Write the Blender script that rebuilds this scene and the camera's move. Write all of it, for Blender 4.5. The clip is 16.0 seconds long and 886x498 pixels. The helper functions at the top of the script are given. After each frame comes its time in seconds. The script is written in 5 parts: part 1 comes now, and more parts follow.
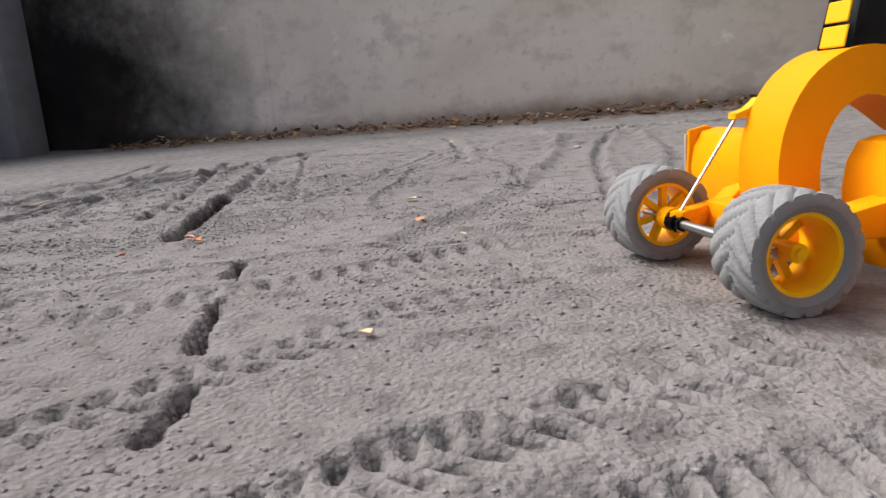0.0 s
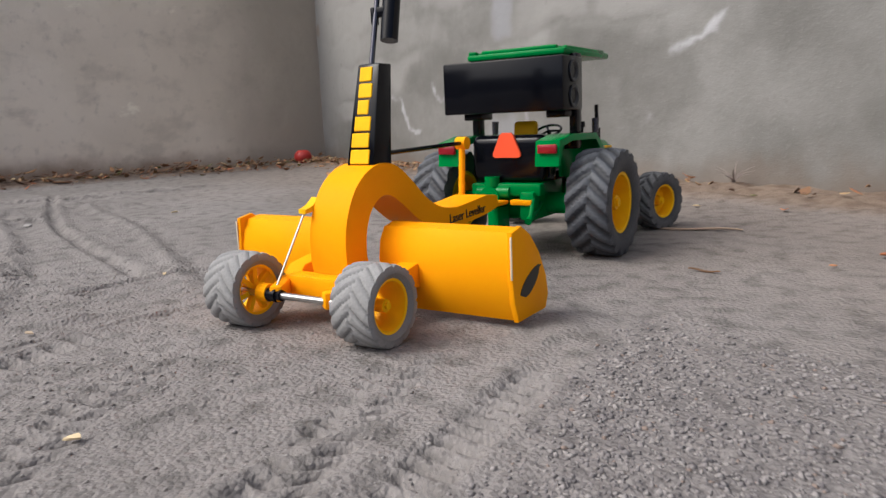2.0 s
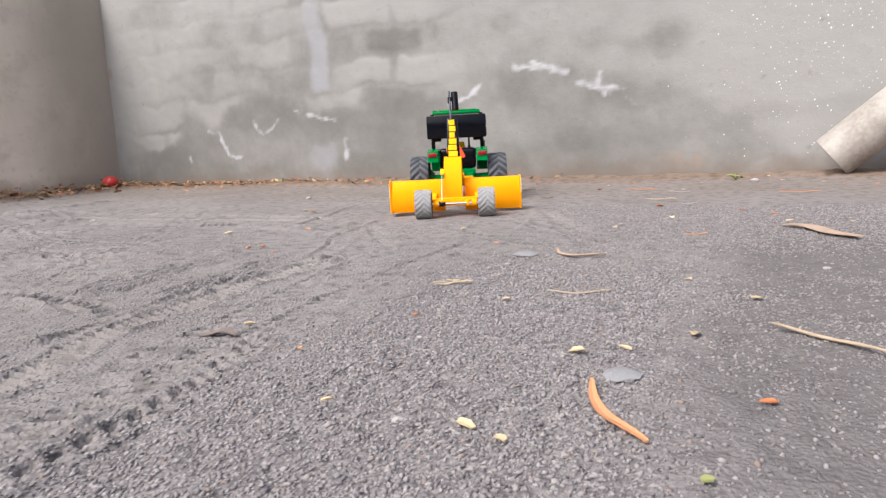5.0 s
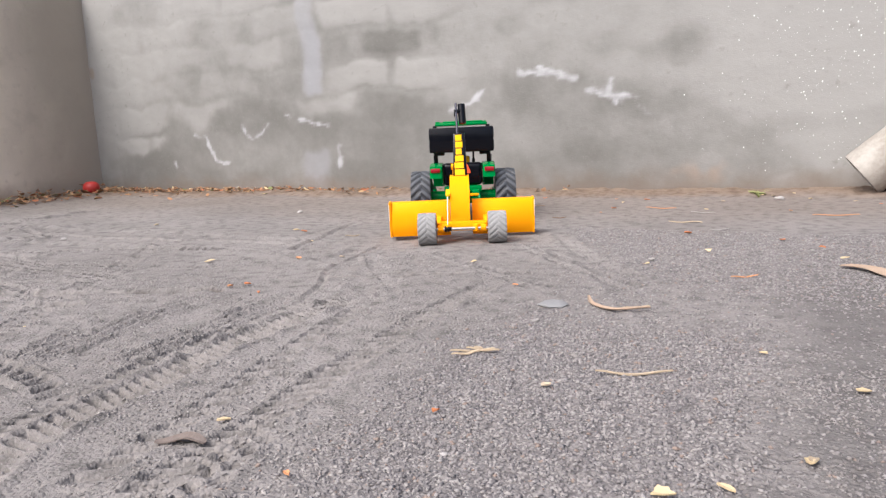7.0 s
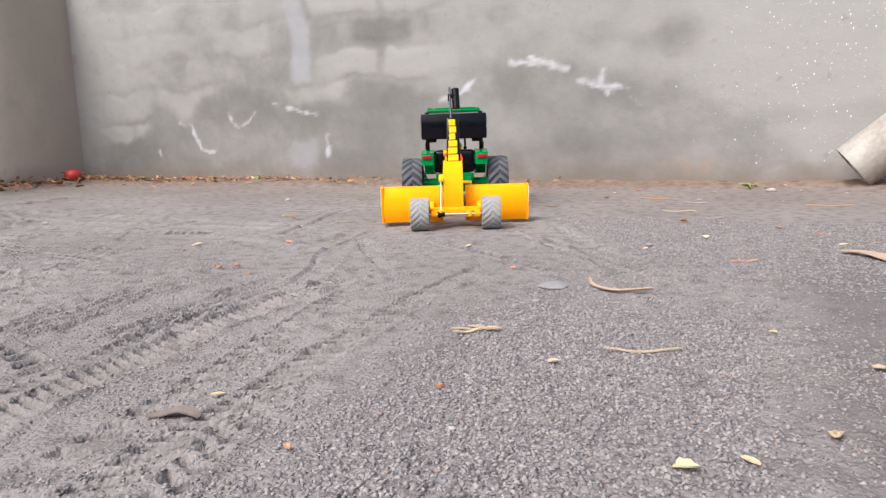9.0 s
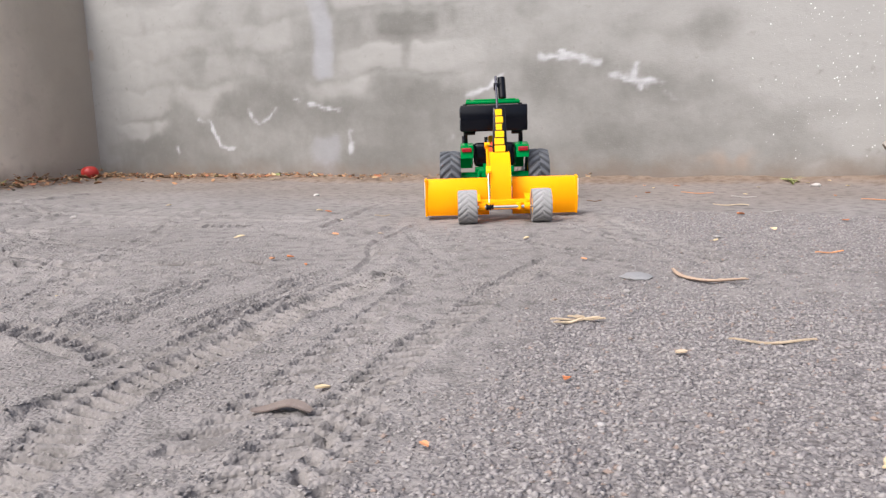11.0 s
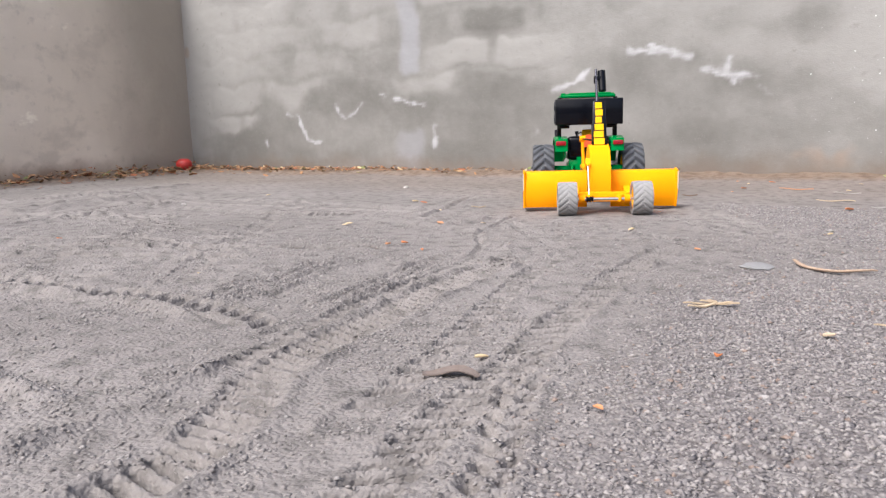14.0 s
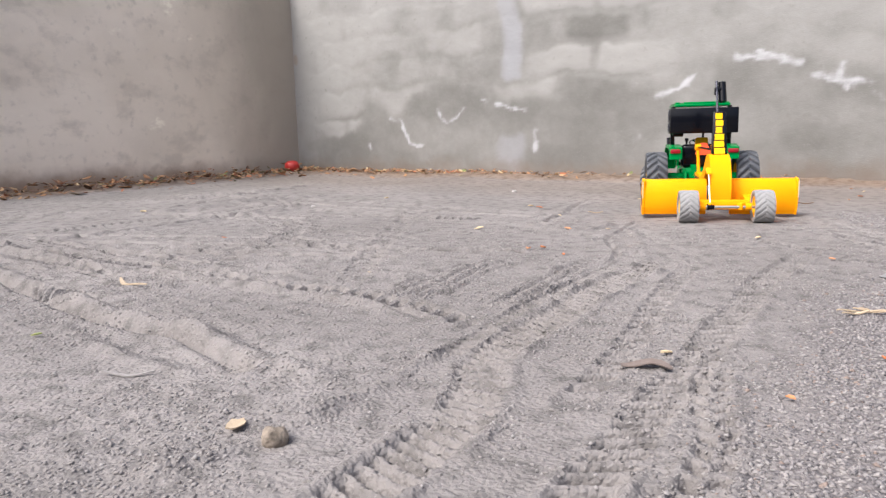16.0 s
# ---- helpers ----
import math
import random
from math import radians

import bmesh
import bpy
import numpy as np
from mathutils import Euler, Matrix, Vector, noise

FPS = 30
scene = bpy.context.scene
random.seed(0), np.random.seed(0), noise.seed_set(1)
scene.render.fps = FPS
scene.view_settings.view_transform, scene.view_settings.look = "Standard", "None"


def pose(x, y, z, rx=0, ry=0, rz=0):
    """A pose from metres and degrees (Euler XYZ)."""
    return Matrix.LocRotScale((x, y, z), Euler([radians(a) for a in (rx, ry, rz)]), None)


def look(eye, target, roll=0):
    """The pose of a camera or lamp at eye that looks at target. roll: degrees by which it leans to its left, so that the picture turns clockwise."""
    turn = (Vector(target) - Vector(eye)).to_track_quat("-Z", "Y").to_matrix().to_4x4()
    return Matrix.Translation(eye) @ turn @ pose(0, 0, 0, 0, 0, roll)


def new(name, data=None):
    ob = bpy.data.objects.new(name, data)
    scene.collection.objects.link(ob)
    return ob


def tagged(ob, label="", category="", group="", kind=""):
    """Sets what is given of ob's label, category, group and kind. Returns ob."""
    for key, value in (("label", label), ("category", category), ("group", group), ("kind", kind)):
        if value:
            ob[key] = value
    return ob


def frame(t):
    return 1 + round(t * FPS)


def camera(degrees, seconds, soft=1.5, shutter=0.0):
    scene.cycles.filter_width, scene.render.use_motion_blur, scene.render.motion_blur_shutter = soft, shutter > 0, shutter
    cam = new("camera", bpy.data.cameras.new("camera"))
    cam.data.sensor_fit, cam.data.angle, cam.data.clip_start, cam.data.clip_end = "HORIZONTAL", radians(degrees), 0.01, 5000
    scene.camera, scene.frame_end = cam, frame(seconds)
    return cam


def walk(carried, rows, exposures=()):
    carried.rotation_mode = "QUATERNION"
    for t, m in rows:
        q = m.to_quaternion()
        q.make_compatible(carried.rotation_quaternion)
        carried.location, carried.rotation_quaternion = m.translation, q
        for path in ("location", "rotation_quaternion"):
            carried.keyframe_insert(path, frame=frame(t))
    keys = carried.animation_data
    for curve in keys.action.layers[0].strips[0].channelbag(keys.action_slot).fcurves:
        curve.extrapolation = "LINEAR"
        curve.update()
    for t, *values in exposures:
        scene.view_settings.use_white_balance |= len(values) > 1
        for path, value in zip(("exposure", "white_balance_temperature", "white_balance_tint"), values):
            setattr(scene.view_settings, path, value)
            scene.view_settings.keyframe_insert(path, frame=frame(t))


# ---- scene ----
cam = camera(63.5, 16.0, soft=1.3, shutter=0.3)
PATH = [
    (0.0, (-0.1658, 0.8877, 0.0782), (-1.1125, 0.6412, -0.1290), -4.65),
    (0.5, (-0.1697, 0.8883, 0.0662), (-1.1410, 0.7378, -0.1183), -1.32),
    (1.0, (-0.1465, 0.8812, 0.0734), (-1.1276, 0.9697, -0.0988), -1.84),
    (1.5, (-0.1429, 0.8409, 0.0875), (-1.0636, 1.2031, -0.0578), -4.39),
    (2.0, (-0.1112, 0.7836, 0.1079), (-0.9379, 1.3170, -0.0706), -2.46),
    (2.5, (-0.0669, 0.7316, 0.1032), (-0.8598, 1.3275, -0.0240), -4.36),
    (3.0, (0.0024, 0.6343, 0.1044), (-0.7502, 1.2736, -0.0530), -4.50),
    (3.5, (0.0475, 0.5054, 0.1101), (-0.6790, 1.1784, -0.0289), -3.32),
    (4.0, (0.0560, 0.2300, 0.1185), (-0.5560, 1.0080, -0.0360), -2.40),
    (4.5, (0.0120, -0.0250, 0.1175), (-0.9700, 1.6850, -0.1930), -3.20),
    (5.0, (-0.0010, 0.0050, 0.1180), (-0.9160, 1.7550, -0.1980), -3.00),
    (7.5, (-0.0705, 0.0925, 0.1475), (-0.5103, 0.9752, -0.0179), -2.21),
    (8.0, (-0.0674, 0.0893, 0.1415), (-0.4958, 0.9772, -0.0261), -1.92),
    (10.5, (-0.1253, 0.1089, 0.1173), (-0.5520, 0.9979, -0.0491), -1.75),
    (11.0, (-0.1442, 0.0991, 0.1144), (-0.5739, 0.9871, -0.0495), -1.74),
    (11.5, (-0.1805, 0.0736, 0.1132), (-0.6144, 0.9591, -0.0532), -1.55),
    (12.0, (-0.2228, 0.0321, 0.1061), (-0.6951, 0.8978, -0.0597), -1.37),
    (12.5, (-0.1799, 0.0626, 0.1196), (-0.6784, 0.9140, -0.0434), -1.79),
    (13.0, (-0.1423, 0.0945, 0.1228), (-0.6408, 0.9454, -0.0429), -1.58),
    (13.5, (-0.1550, 0.0770, 0.1159), (-0.6640, 0.9218, -0.0490), -1.53),
    (14.0, (-0.1738, 0.0607, 0.1097), (-0.6818, 0.9061, -0.0556), -1.49),
    (14.5, (-0.1868, 0.0414, 0.1161), (-0.6974, 0.8857, -0.0466), -1.52),
    (15.0, (-0.1936, 0.0083, 0.1212), (-0.7199, 0.8424, -0.0441), -1.41),
    (15.5, (-0.1964, -0.0117, 0.1259), (-0.7575, 0.7997, -0.0377), -1.47),
    (16.0, (-0.1979, -0.0249, 0.1260), (-0.7910, 0.7634, -0.0381), -1.50),
]
EXPOSURES = [(0.0, -0.98, 5960, 5), (0.5, -1.06, 5960, 5), (1.0, -1.07, 5960, 5), (1.5, -1.20, 5960, 5), (2.0, -1.18, 5960, 5), (2.5, -1.02, 5960, 5), (3.0, -0.82, 6010, 6), (4.0, -0.70, 5940, 7), (5.0, -0.66, 5940, 7), (8.0, -0.65, 5940, 7), (13.5, -0.62, 5940, 7), (16.0, -0.52, 5940, 7)]
walk(cam, [(t, look(eye, target, roll)) for t, eye, target, roll in PATH], EXPOSURES)

# ---- world and light ----
world = bpy.data.worlds.new("world")
scene.world = world
world.use_nodes = True
wn = world.node_tree.nodes
sky = wn.new("ShaderNodeTexSky")
sky.sky_type = "NISHITA"
sky.sun_disc = False
SUN_EL, SUN_AZ = 50.0, 197.0
sky.sun_elevation, sky.sun_rotation = radians(SUN_EL), radians(SUN_AZ)
sky.dust_density = 8.0
sky.air_density = 0.6
sky.ozone_density = 0.3
wn["Background"].inputs["Strength"].default_value = 0.42
world.node_tree.links.new(sky.outputs[0], wn["Background"].inputs["Color"])
sun = new("sun", bpy.data.lights.new("sun", "SUN"))
sun.data.energy, sun.data.angle, sun.data.color = 1.85, radians(24), (1.0, 0.98, 0.96)
sd = Vector((math.sin(radians(SUN_AZ)) * math.cos(radians(SUN_EL)), math.cos(radians(SUN_AZ)) * math.cos(radians(SUN_EL)), math.sin(radians(SUN_EL))))
sun.matrix_world = look(sd * 5, (0, 0, 0))


# ---- materials ----
def mat(name, color, rough=0.6, metal=0.0, second=None, scale=40.0, amount=0.5, fine=400.0, bump=0.0, bump_scale=None, spec=0.5, rand=0.0, coat=0.0, dust=0.0, groove=None):
    """A painted, moulded or earthy surface: base colour broken up by two scales of noise, with fine relief."""
    m = bpy.data.materials.new(name)
    m.use_nodes = True
    n, l = m.node_tree.nodes, m.node_tree.links
    b = n["Principled BSDF"]
    b.inputs["Roughness"].default_value, b.inputs["Metallic"].default_value = rough, metal
    b.inputs["Specular IOR Level"].default_value = spec
    b.inputs["Coat Weight"].default_value = coat
    second = second or tuple(c * 0.72 for c in color)
    tc = n.new("ShaderNodeTexCoord")
    n1, n2 = n.new("ShaderNodeTexNoise"), n.new("ShaderNodeTexNoise")
    n1.inputs["Scale"].default_value, n1.inputs["Detail"].default_value = scale, 6
    n2.inputs["Scale"].default_value, n2.inputs["Detail"].default_value = fine, 3
    l.new(tc.outputs["Object"], n1.inputs["Vector"]), l.new(tc.outputs["Object"], n2.inputs["Vector"])
    add = n.new("ShaderNodeMath")
    add.operation = "MULTIPLY_ADD"
    l.new(n2.outputs["Fac"], add.inputs[0])
    add.inputs[1].default_value = 0.5
    l.new(n1.outputs["Fac"], add.inputs[2])
    ramp = n.new("ShaderNodeMapRange")
    ramp.inputs["From Min"].default_value, ramp.inputs["From Max"].default_value = 0.55, 1.0
    ramp.inputs["To Max"].default_value = amount
    l.new(add.outputs[0], ramp.inputs["Value"])
    mix = n.new("ShaderNodeMix")
    mix.data_type = "RGBA"
    mix.inputs["A"].default_value, mix.inputs["B"].default_value = (*color, 1), (*second, 1)
    l.new(ramp.outputs[0], mix.inputs["Factor"])
    out = mix.outputs["Result"]
    if groove:
        # bare rubber in the grooves, dust on the lugs
        la = n.new("ShaderNodeAttribute")
        la.attribute_name = "lug"
        lm = n.new("ShaderNodeMix")
        lm.data_type = "RGBA"
        lm.inputs["A"].default_value = (*groove, 1)
        l.new(out, lm.inputs["B"])
        l.new(la.outputs["Fac"], lm.inputs["Factor"])
        out = lm.outputs["Result"]
    if rand:
        oi = n.new("ShaderNodeObjectInfo")
        hv = n.new("ShaderNodeHueSaturation")
        mr = n.new("ShaderNodeMapRange")
        mr.inputs["To Min"].default_value, mr.inputs["To Max"].default_value = 1 - rand, 1 + rand
        l.new(oi.outputs["Random"], mr.inputs["Value"])
        l.new(mr.outputs[0], hv.inputs["Value"])
        l.new(out, hv.inputs["Color"])
        out = hv.outputs[0]
    if dust:
        nd = n.new("ShaderNodeTexNoise")
        nd.inputs["Scale"].default_value, nd.inputs["Detail"].default_value = 70, 8
        l.new(tc.outputs["Object"], nd.inputs["Vector"])
        rd = n.new("ShaderNodeMapRange")
        rd.inputs["From Min"].default_value, rd.inputs["From Max"].default_value = 0.42, 0.75
        rd.inputs["To Max"].default_value = dust
        l.new(nd.outputs["Fac"], rd.inputs["Value"])
        md = n.new("ShaderNodeMix")
        md.data_type = "RGBA"
        md.inputs["B"].default_value = (0.33, 0.30, 0.28, 1)
        l.new(out, md.inputs["A"])
        l.new(rd.outputs[0], md.inputs["Factor"])
        out = md.outputs["Result"]
    l.new(out, b.inputs["Base Color"])
    if bump:
        nb = n.new("ShaderNodeTexNoise")
        nb.inputs["Scale"].default_value, nb.inputs["Detail"].default_value = bump_scale or fine, 6
        l.new(tc.outputs["Object"], nb.inputs["Vector"])
        bp = n.new("ShaderNodeBump")
        bp.inputs["Strength"].default_value, bp.inputs["Distance"].default_value = bump, 0.002
        l.new(nb.outputs["Fac"], bp.inputs["Height"])
        l.new(bp.outputs[0], b.inputs["Normal"])
    return m


ORANGE = mat("orange_paint", (1.0, 0.39, 0.0), 0.40, second=(0.98, 0.335, 0.0), scale=30, fine=900, bump=0.04, spec=0.03, dust=0.006)
YELLOW = mat("yellow_plastic", (0.98, 0.55, 0.0), 0.38, second=(0.92, 0.46, 0.0), scale=60, spec=0.10, dust=0.03)
GREEN = mat("green_paint", (0.0005, 0.21, 0.042), 0.25, second=(0.0005, 0.16, 0.03), scale=40, spec=0.16, dust=0.02)
BLACK = mat("black_plastic", (0.0022, 0.0026, 0.005), 0.16, second=(0.005, 0.006, 0.009), scale=60, spec=0.22, dust=0.006)
GRILLE = mat("dark_grille", (0.012, 0.016, 0.025), 0.3)
TYRE_DUSTY = mat("dusty_tyre_rubber", (0.312, 0.308, 0.306), 0.9, second=(0.216, 0.214, 0.214), scale=80, fine=700, bump=0.3, amount=0.8, groove=(0.205, 0.203, 0.202))
TYRE_DARK = mat("dark_tyre_rubber", (0.056, 0.062, 0.076), 0.6, second=(0.10, 0.106, 0.118), scale=50, fine=600, bump=0.25, amount=0.9, groove=(0.024, 0.026, 0.032))
STEEL = mat("steel_rod", (0.55, 0.54, 0.52), 0.3, 1.0, scale=200)
SMV = mat("orange_red_reflector", (0.95, 0.10, 0.03), 0.4, scale=100, amount=0.2)
LAMP_RED = mat("red_lens", (0.28, 0.01, 0.02), 0.2)
MARK = mat("black_decal", (0.015, 0.012, 0.010), 0.5)
STRAW = mat("dry_straw", (0.47, 0.375, 0.265), 0.8, second=(0.33, 0.245, 0.16), scale=90, bump=0.3, rand=0.15)
PEEL = mat("orange_peel_strip", (0.619, 0.284, 0.129), 0.75, second=(0.473, 0.224, 0.112), scale=120, bump=0.3)
LEAF_PALE = mat("pale_dry_leaf", (0.66, 0.52, 0.32), 0.8, second=(0.516, 0.396, 0.224), scale=150, bump=0.3, rand=0.2)
LEAF_BROWN = mat("brown_dry_leaf", (0.24, 0.13, 0.07), 0.85, second=(0.12, 0.07, 0.04), scale=120, bump=0.4, rand=0.3)
LEAF_RUST = mat("rust_dry_leaf", (0.50, 0.17, 0.06), 0.8, second=(0.34, 0.12, 0.05), scale=120, bump=0.3, rand=0.25)
LEAF_GREEN = mat("olive_leaf", (0.22, 0.26, 0.09), 0.7, second=(0.35, 0.30, 0.12), scale=90, bump=0.2)
PEBBLE = mat("pale_bluish_pebble", (0.246, 0.244, 0.249), 0.8, second=(0.190, 0.188, 0.188), scale=120, bump=0.3)
CHIP_WHITE = mat("white_stone_chip", (0.390, 0.367, 0.351), 0.8, second=(0.234, 0.218, 0.211), scale=200, bump=0.4, rand=0.2)
PIPE = mat("grey_white_pipe", (0.48, 0.45, 0.41), 0.6, second=(0.27, 0.235, 0.20), scale=22, fine=150, bump=0.15, amount=0.9)
GLINT = mat("white_glint", (0.640, 0.640, 0.640), 0.35)
GREY_WOOD = mat("weathered_grey_board", (0.30, 0.29, 0.28), 0.8, second=(0.17, 0.16, 0.15), scale=25, bump=0.3)
TAN_WOOD = mat("tan_board", (0.42, 0.28, 0.15), 0.7, second=(0.28, 0.18, 0.10), scale=25, bump=0.3)


def wall_mat(name, light, dark, brown, darkened=False, patch=None):
    """Cement render: broad pale and damp blotches, trowel streaks, a brownish splash band near the ground, fine grit."""
    m = bpy.data.materials.new(name)
    m.use_nodes = True
    n, l = m.node_tree.nodes, m.node_tree.links
    b = n["Principled BSDF"]
    b.inputs["Roughness"].default_value = 0.92
    b.inputs["Specular IOR Level"].default_value = 0.25
    geo = n.new("ShaderNodeNewGeometry")

    def noisy(scale, detail, stretch=(1, 1, 1), rough=0.55):
        mp = n.new("ShaderNodeMapping")
        mp.inputs["Scale"].default_value = stretch
        l.new(geo.outputs["Position"], mp.inputs["Vector"])
        t = n.new("ShaderNodeTexNoise")
        t.inputs["Scale"].default_value, t.inputs["Detail"].default_value, t.inputs["Roughness"].default_value = scale, detail, rough
        l.new(mp.outputs[0], t.inputs["Vector"])
        return t.outputs["Fac"]

    def ramp(v, lo, hi, a=0.0, z=1.0):
        r = n.new("ShaderNodeMapRange")
        r.interpolation_type = "SMOOTHSTEP"
        for k, x in (("From Min", lo), ("From Max", hi), ("To Min", a), ("To Max", z)):
            r.inputs[k].default_value = x
        l.new(v, r.inputs["Value"])
        return r.outputs[0]

    def mixc(a, bb, fac):
        x = n.new("ShaderNodeMix")
        x.data_type = "RGBA"
        for k, v in (("A", a), ("B", bb)):
            if isinstance(v, tuple):
                x.inputs[k].default_value = (*v, 1)
            else:
                l.new(v, x.inputs[k])
        l.new(fac, x.inputs["Factor"])
        return x.outputs["Result"]

    big = noisy(2.6, 5, (1, 1, 1.5))
    mid = noisy(9.0, 7, (1, 1, 1.6), 0.6)
    small = noisy(42, 8)
    grit = noisy(420, 4)
    c = mixc(light, dark, ramp(big, 0.40, 0.62))
    c = mixc(c, tuple(v * 0.80 for v in dark), ramp(mid, 0.50, 0.68, 0.0, 0.75))
    c = mixc(c, tuple(min(1, v * 1.22) for v in light), ramp(mid, 0.36, 0.26, 0.0, 0.8))
    c = mixc(c, tuple(v * 0.72 for v in dark), ramp(small, 0.55, 0.75, 0.0, 0.55))
    c = mixc(c, tuple(min(1, v * 1.15) for v in light), ramp(grit, 0.58, 0.75, 0.0, 0.5))
    sep = n.new("ShaderNodeSeparateXYZ")
    l.new(geo.outputs["Position"], sep.inputs[0])
    wob = n.new("ShaderNodeMath")
    wob.operation = "MULTIPLY_ADD"
    wob.inputs[1].default_value = 0.10
    l.new(noisy(9, 6), wob.inputs[0])
    l.new(sep.outputs["Z"], wob.inputs[2])
    c = mixc(c, brown, ramp(wob.outputs[0], 0.115, 0.050, 0.0, 0.85))
    if darkened:
        # a darker brown tone that grows with y towards the corner
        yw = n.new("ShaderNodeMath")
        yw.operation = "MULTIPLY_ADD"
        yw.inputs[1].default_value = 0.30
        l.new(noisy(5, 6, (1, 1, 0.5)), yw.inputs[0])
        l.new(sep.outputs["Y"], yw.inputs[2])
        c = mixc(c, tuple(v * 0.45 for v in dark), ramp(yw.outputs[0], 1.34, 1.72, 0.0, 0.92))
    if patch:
        # a skin of mortar, cement or painted shade that thins out raggedly towards its rim
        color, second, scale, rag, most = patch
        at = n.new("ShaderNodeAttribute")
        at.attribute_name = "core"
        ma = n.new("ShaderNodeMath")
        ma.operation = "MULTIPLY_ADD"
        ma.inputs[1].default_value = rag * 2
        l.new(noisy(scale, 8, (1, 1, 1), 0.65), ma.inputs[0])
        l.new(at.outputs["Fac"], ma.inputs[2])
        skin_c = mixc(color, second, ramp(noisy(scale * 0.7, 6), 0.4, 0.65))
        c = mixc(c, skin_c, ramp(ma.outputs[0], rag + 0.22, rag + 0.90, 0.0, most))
    l.new(c, b.inputs["Base Color"])
    s = n.new("ShaderNodeMath")
    s.operation = "MULTIPLY_ADD"
    s.inputs[1].default_value = 0.42
    l.new(grit, s.inputs[0])
    l.new(small, s.inputs[2])
    bp = n.new("ShaderNodeBump")
    bp.inputs["Strength"].default_value, bp.inputs["Distance"].default_value = 0.55, 0.004
    l.new(s.outputs[0], bp.inputs["Height"])
    l.new(bp.outputs[0], b.inputs["Normal"])
    return m


def north_mat():
    """Thin cement coat over blocks: pale dry and darker damp tones, white mortar smears, a bluish streak, rusty soil."""
    m = bpy.data.materials.new("block_wall_cement")
    m.use_nodes = True
    n, l = m.node_tree.nodes, m.node_tree.links
    b = n["Principled BSDF"]
    b.inputs["Roughness"].default_value = 0.9
    b.inputs["Specular IOR Level"].default_value = 0.25
    geo = n.new("ShaderNodeNewGeometry")
    at = n.new("ShaderNodeAttribute")
    at.attribute_name = "stain_light"
    sp = n.new("ShaderNodeSeparateColor")
    l.new(at.outputs["Color"], sp.inputs[0])

    def noisy(scale, detail, rough=0.55):
        t = n.new("ShaderNodeTexNoise")
        t.inputs["Scale"].default_value, t.inputs["Detail"].default_value, t.inputs["Roughness"].default_value = scale, detail, rough
        l.new(geo.outputs["Position"], t.inputs["Vector"])
        return t.outputs["Fac"]

    def plus(v, k, w):
        x = n.new("ShaderNodeMath")
        x.operation = "MULTIPLY_ADD"
        x.inputs[1].default_value = k
        l.new(v, x.inputs[0])
        l.new(w, x.inputs[2])
        return x.outputs[0]

    def ramp(v, lo, hi, a=0.0, z=1.0):
        r = n.new("ShaderNodeMapRange")
        r.interpolation_type = "SMOOTHSTEP"
        for k, x in (("From Min", lo), ("From Max", hi), ("To Min", a), ("To Max", z)):
            r.inputs[k].default_value = x
        l.new(v, r.inputs["Value"])
        return r.outputs[0]

    def mixc(a, bb, fac):
        x = n.new("ShaderNodeMix")
        x.data_type = "RGBA"
        for k, v in (("A", a), ("B", bb)):
            if isinstance(v, tuple):
                x.inputs[k].default_value = (*v, 1)
            else:
                l.new(v, x.inputs[k])
        l.new(fac, x.inputs["Factor"])
        return x.outputs["Result"]

    mid, small, grit = noisy(11, 7, 0.6), noisy(48, 8), noisy(430, 4)
    tone = plus(small, 0.22, plus(mid, 0.42, sp.outputs["Red"]))
    c = mixc((0.151, 0.147, 0.137), (0.297, 0.290, 0.279), ramp(tone, 0.34, 1.16))
    c = mixc(c, (0.141, 0.132, 0.121), ramp(small, 0.58, 0.78, 0.0, 0.45))
    c = mixc(c, (0.389, 0.383, 0.371), ramp(grit, 0.60, 0.78, 0.0, 0.4))
    c = mixc(c, (0.306, 0.309, 0.330), ramp(plus(mid, 0.5, sp.outputs["Blue"]), 0.45, 1.2, 0.0, 0.75))
    c = mixc(c, (0.271, 0.217, 0.177), ramp(plus(small, 0.5, at.outputs["Alpha"]), 0.55, 1.25, 0.0, 0.7))
    c = mixc(c, (0.488, 0.488, 0.512), ramp(plus(small, 0.55, sp.outputs["Green"]), 0.50, 1.36, 0.0, 0.78))
    sep = n.new("ShaderNodeSeparateXYZ")
    l.new(geo.outputs["Position"], sep.inputs[0])
    c = mixc(c, (0.177, 0.139, 0.112), ramp(plus(mid, 0.10, sep.outputs["Z"]), 0.105, 0.045, 0.0, 0.7))
    l.new(c, b.inputs["Base Color"])
    bp = n.new("ShaderNodeBump")
    bp.inputs["Strength"].default_value, bp.inputs["Distance"].default_value = 0.30, 0.003
    l.new(plus(grit, 0.35, small), bp.inputs["Height"])
    l.new(bp.outputs[0], b.inputs["Normal"])
    return m


WALL_N = north_mat()
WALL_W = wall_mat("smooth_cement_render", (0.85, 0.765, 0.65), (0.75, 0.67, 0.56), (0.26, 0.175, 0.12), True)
WALL_PLAIN = wall_mat("plain_cement", (0.360, 0.344, 0.328), (0.304, 0.288, 0.272), (0.240, 0.200, 0.160))


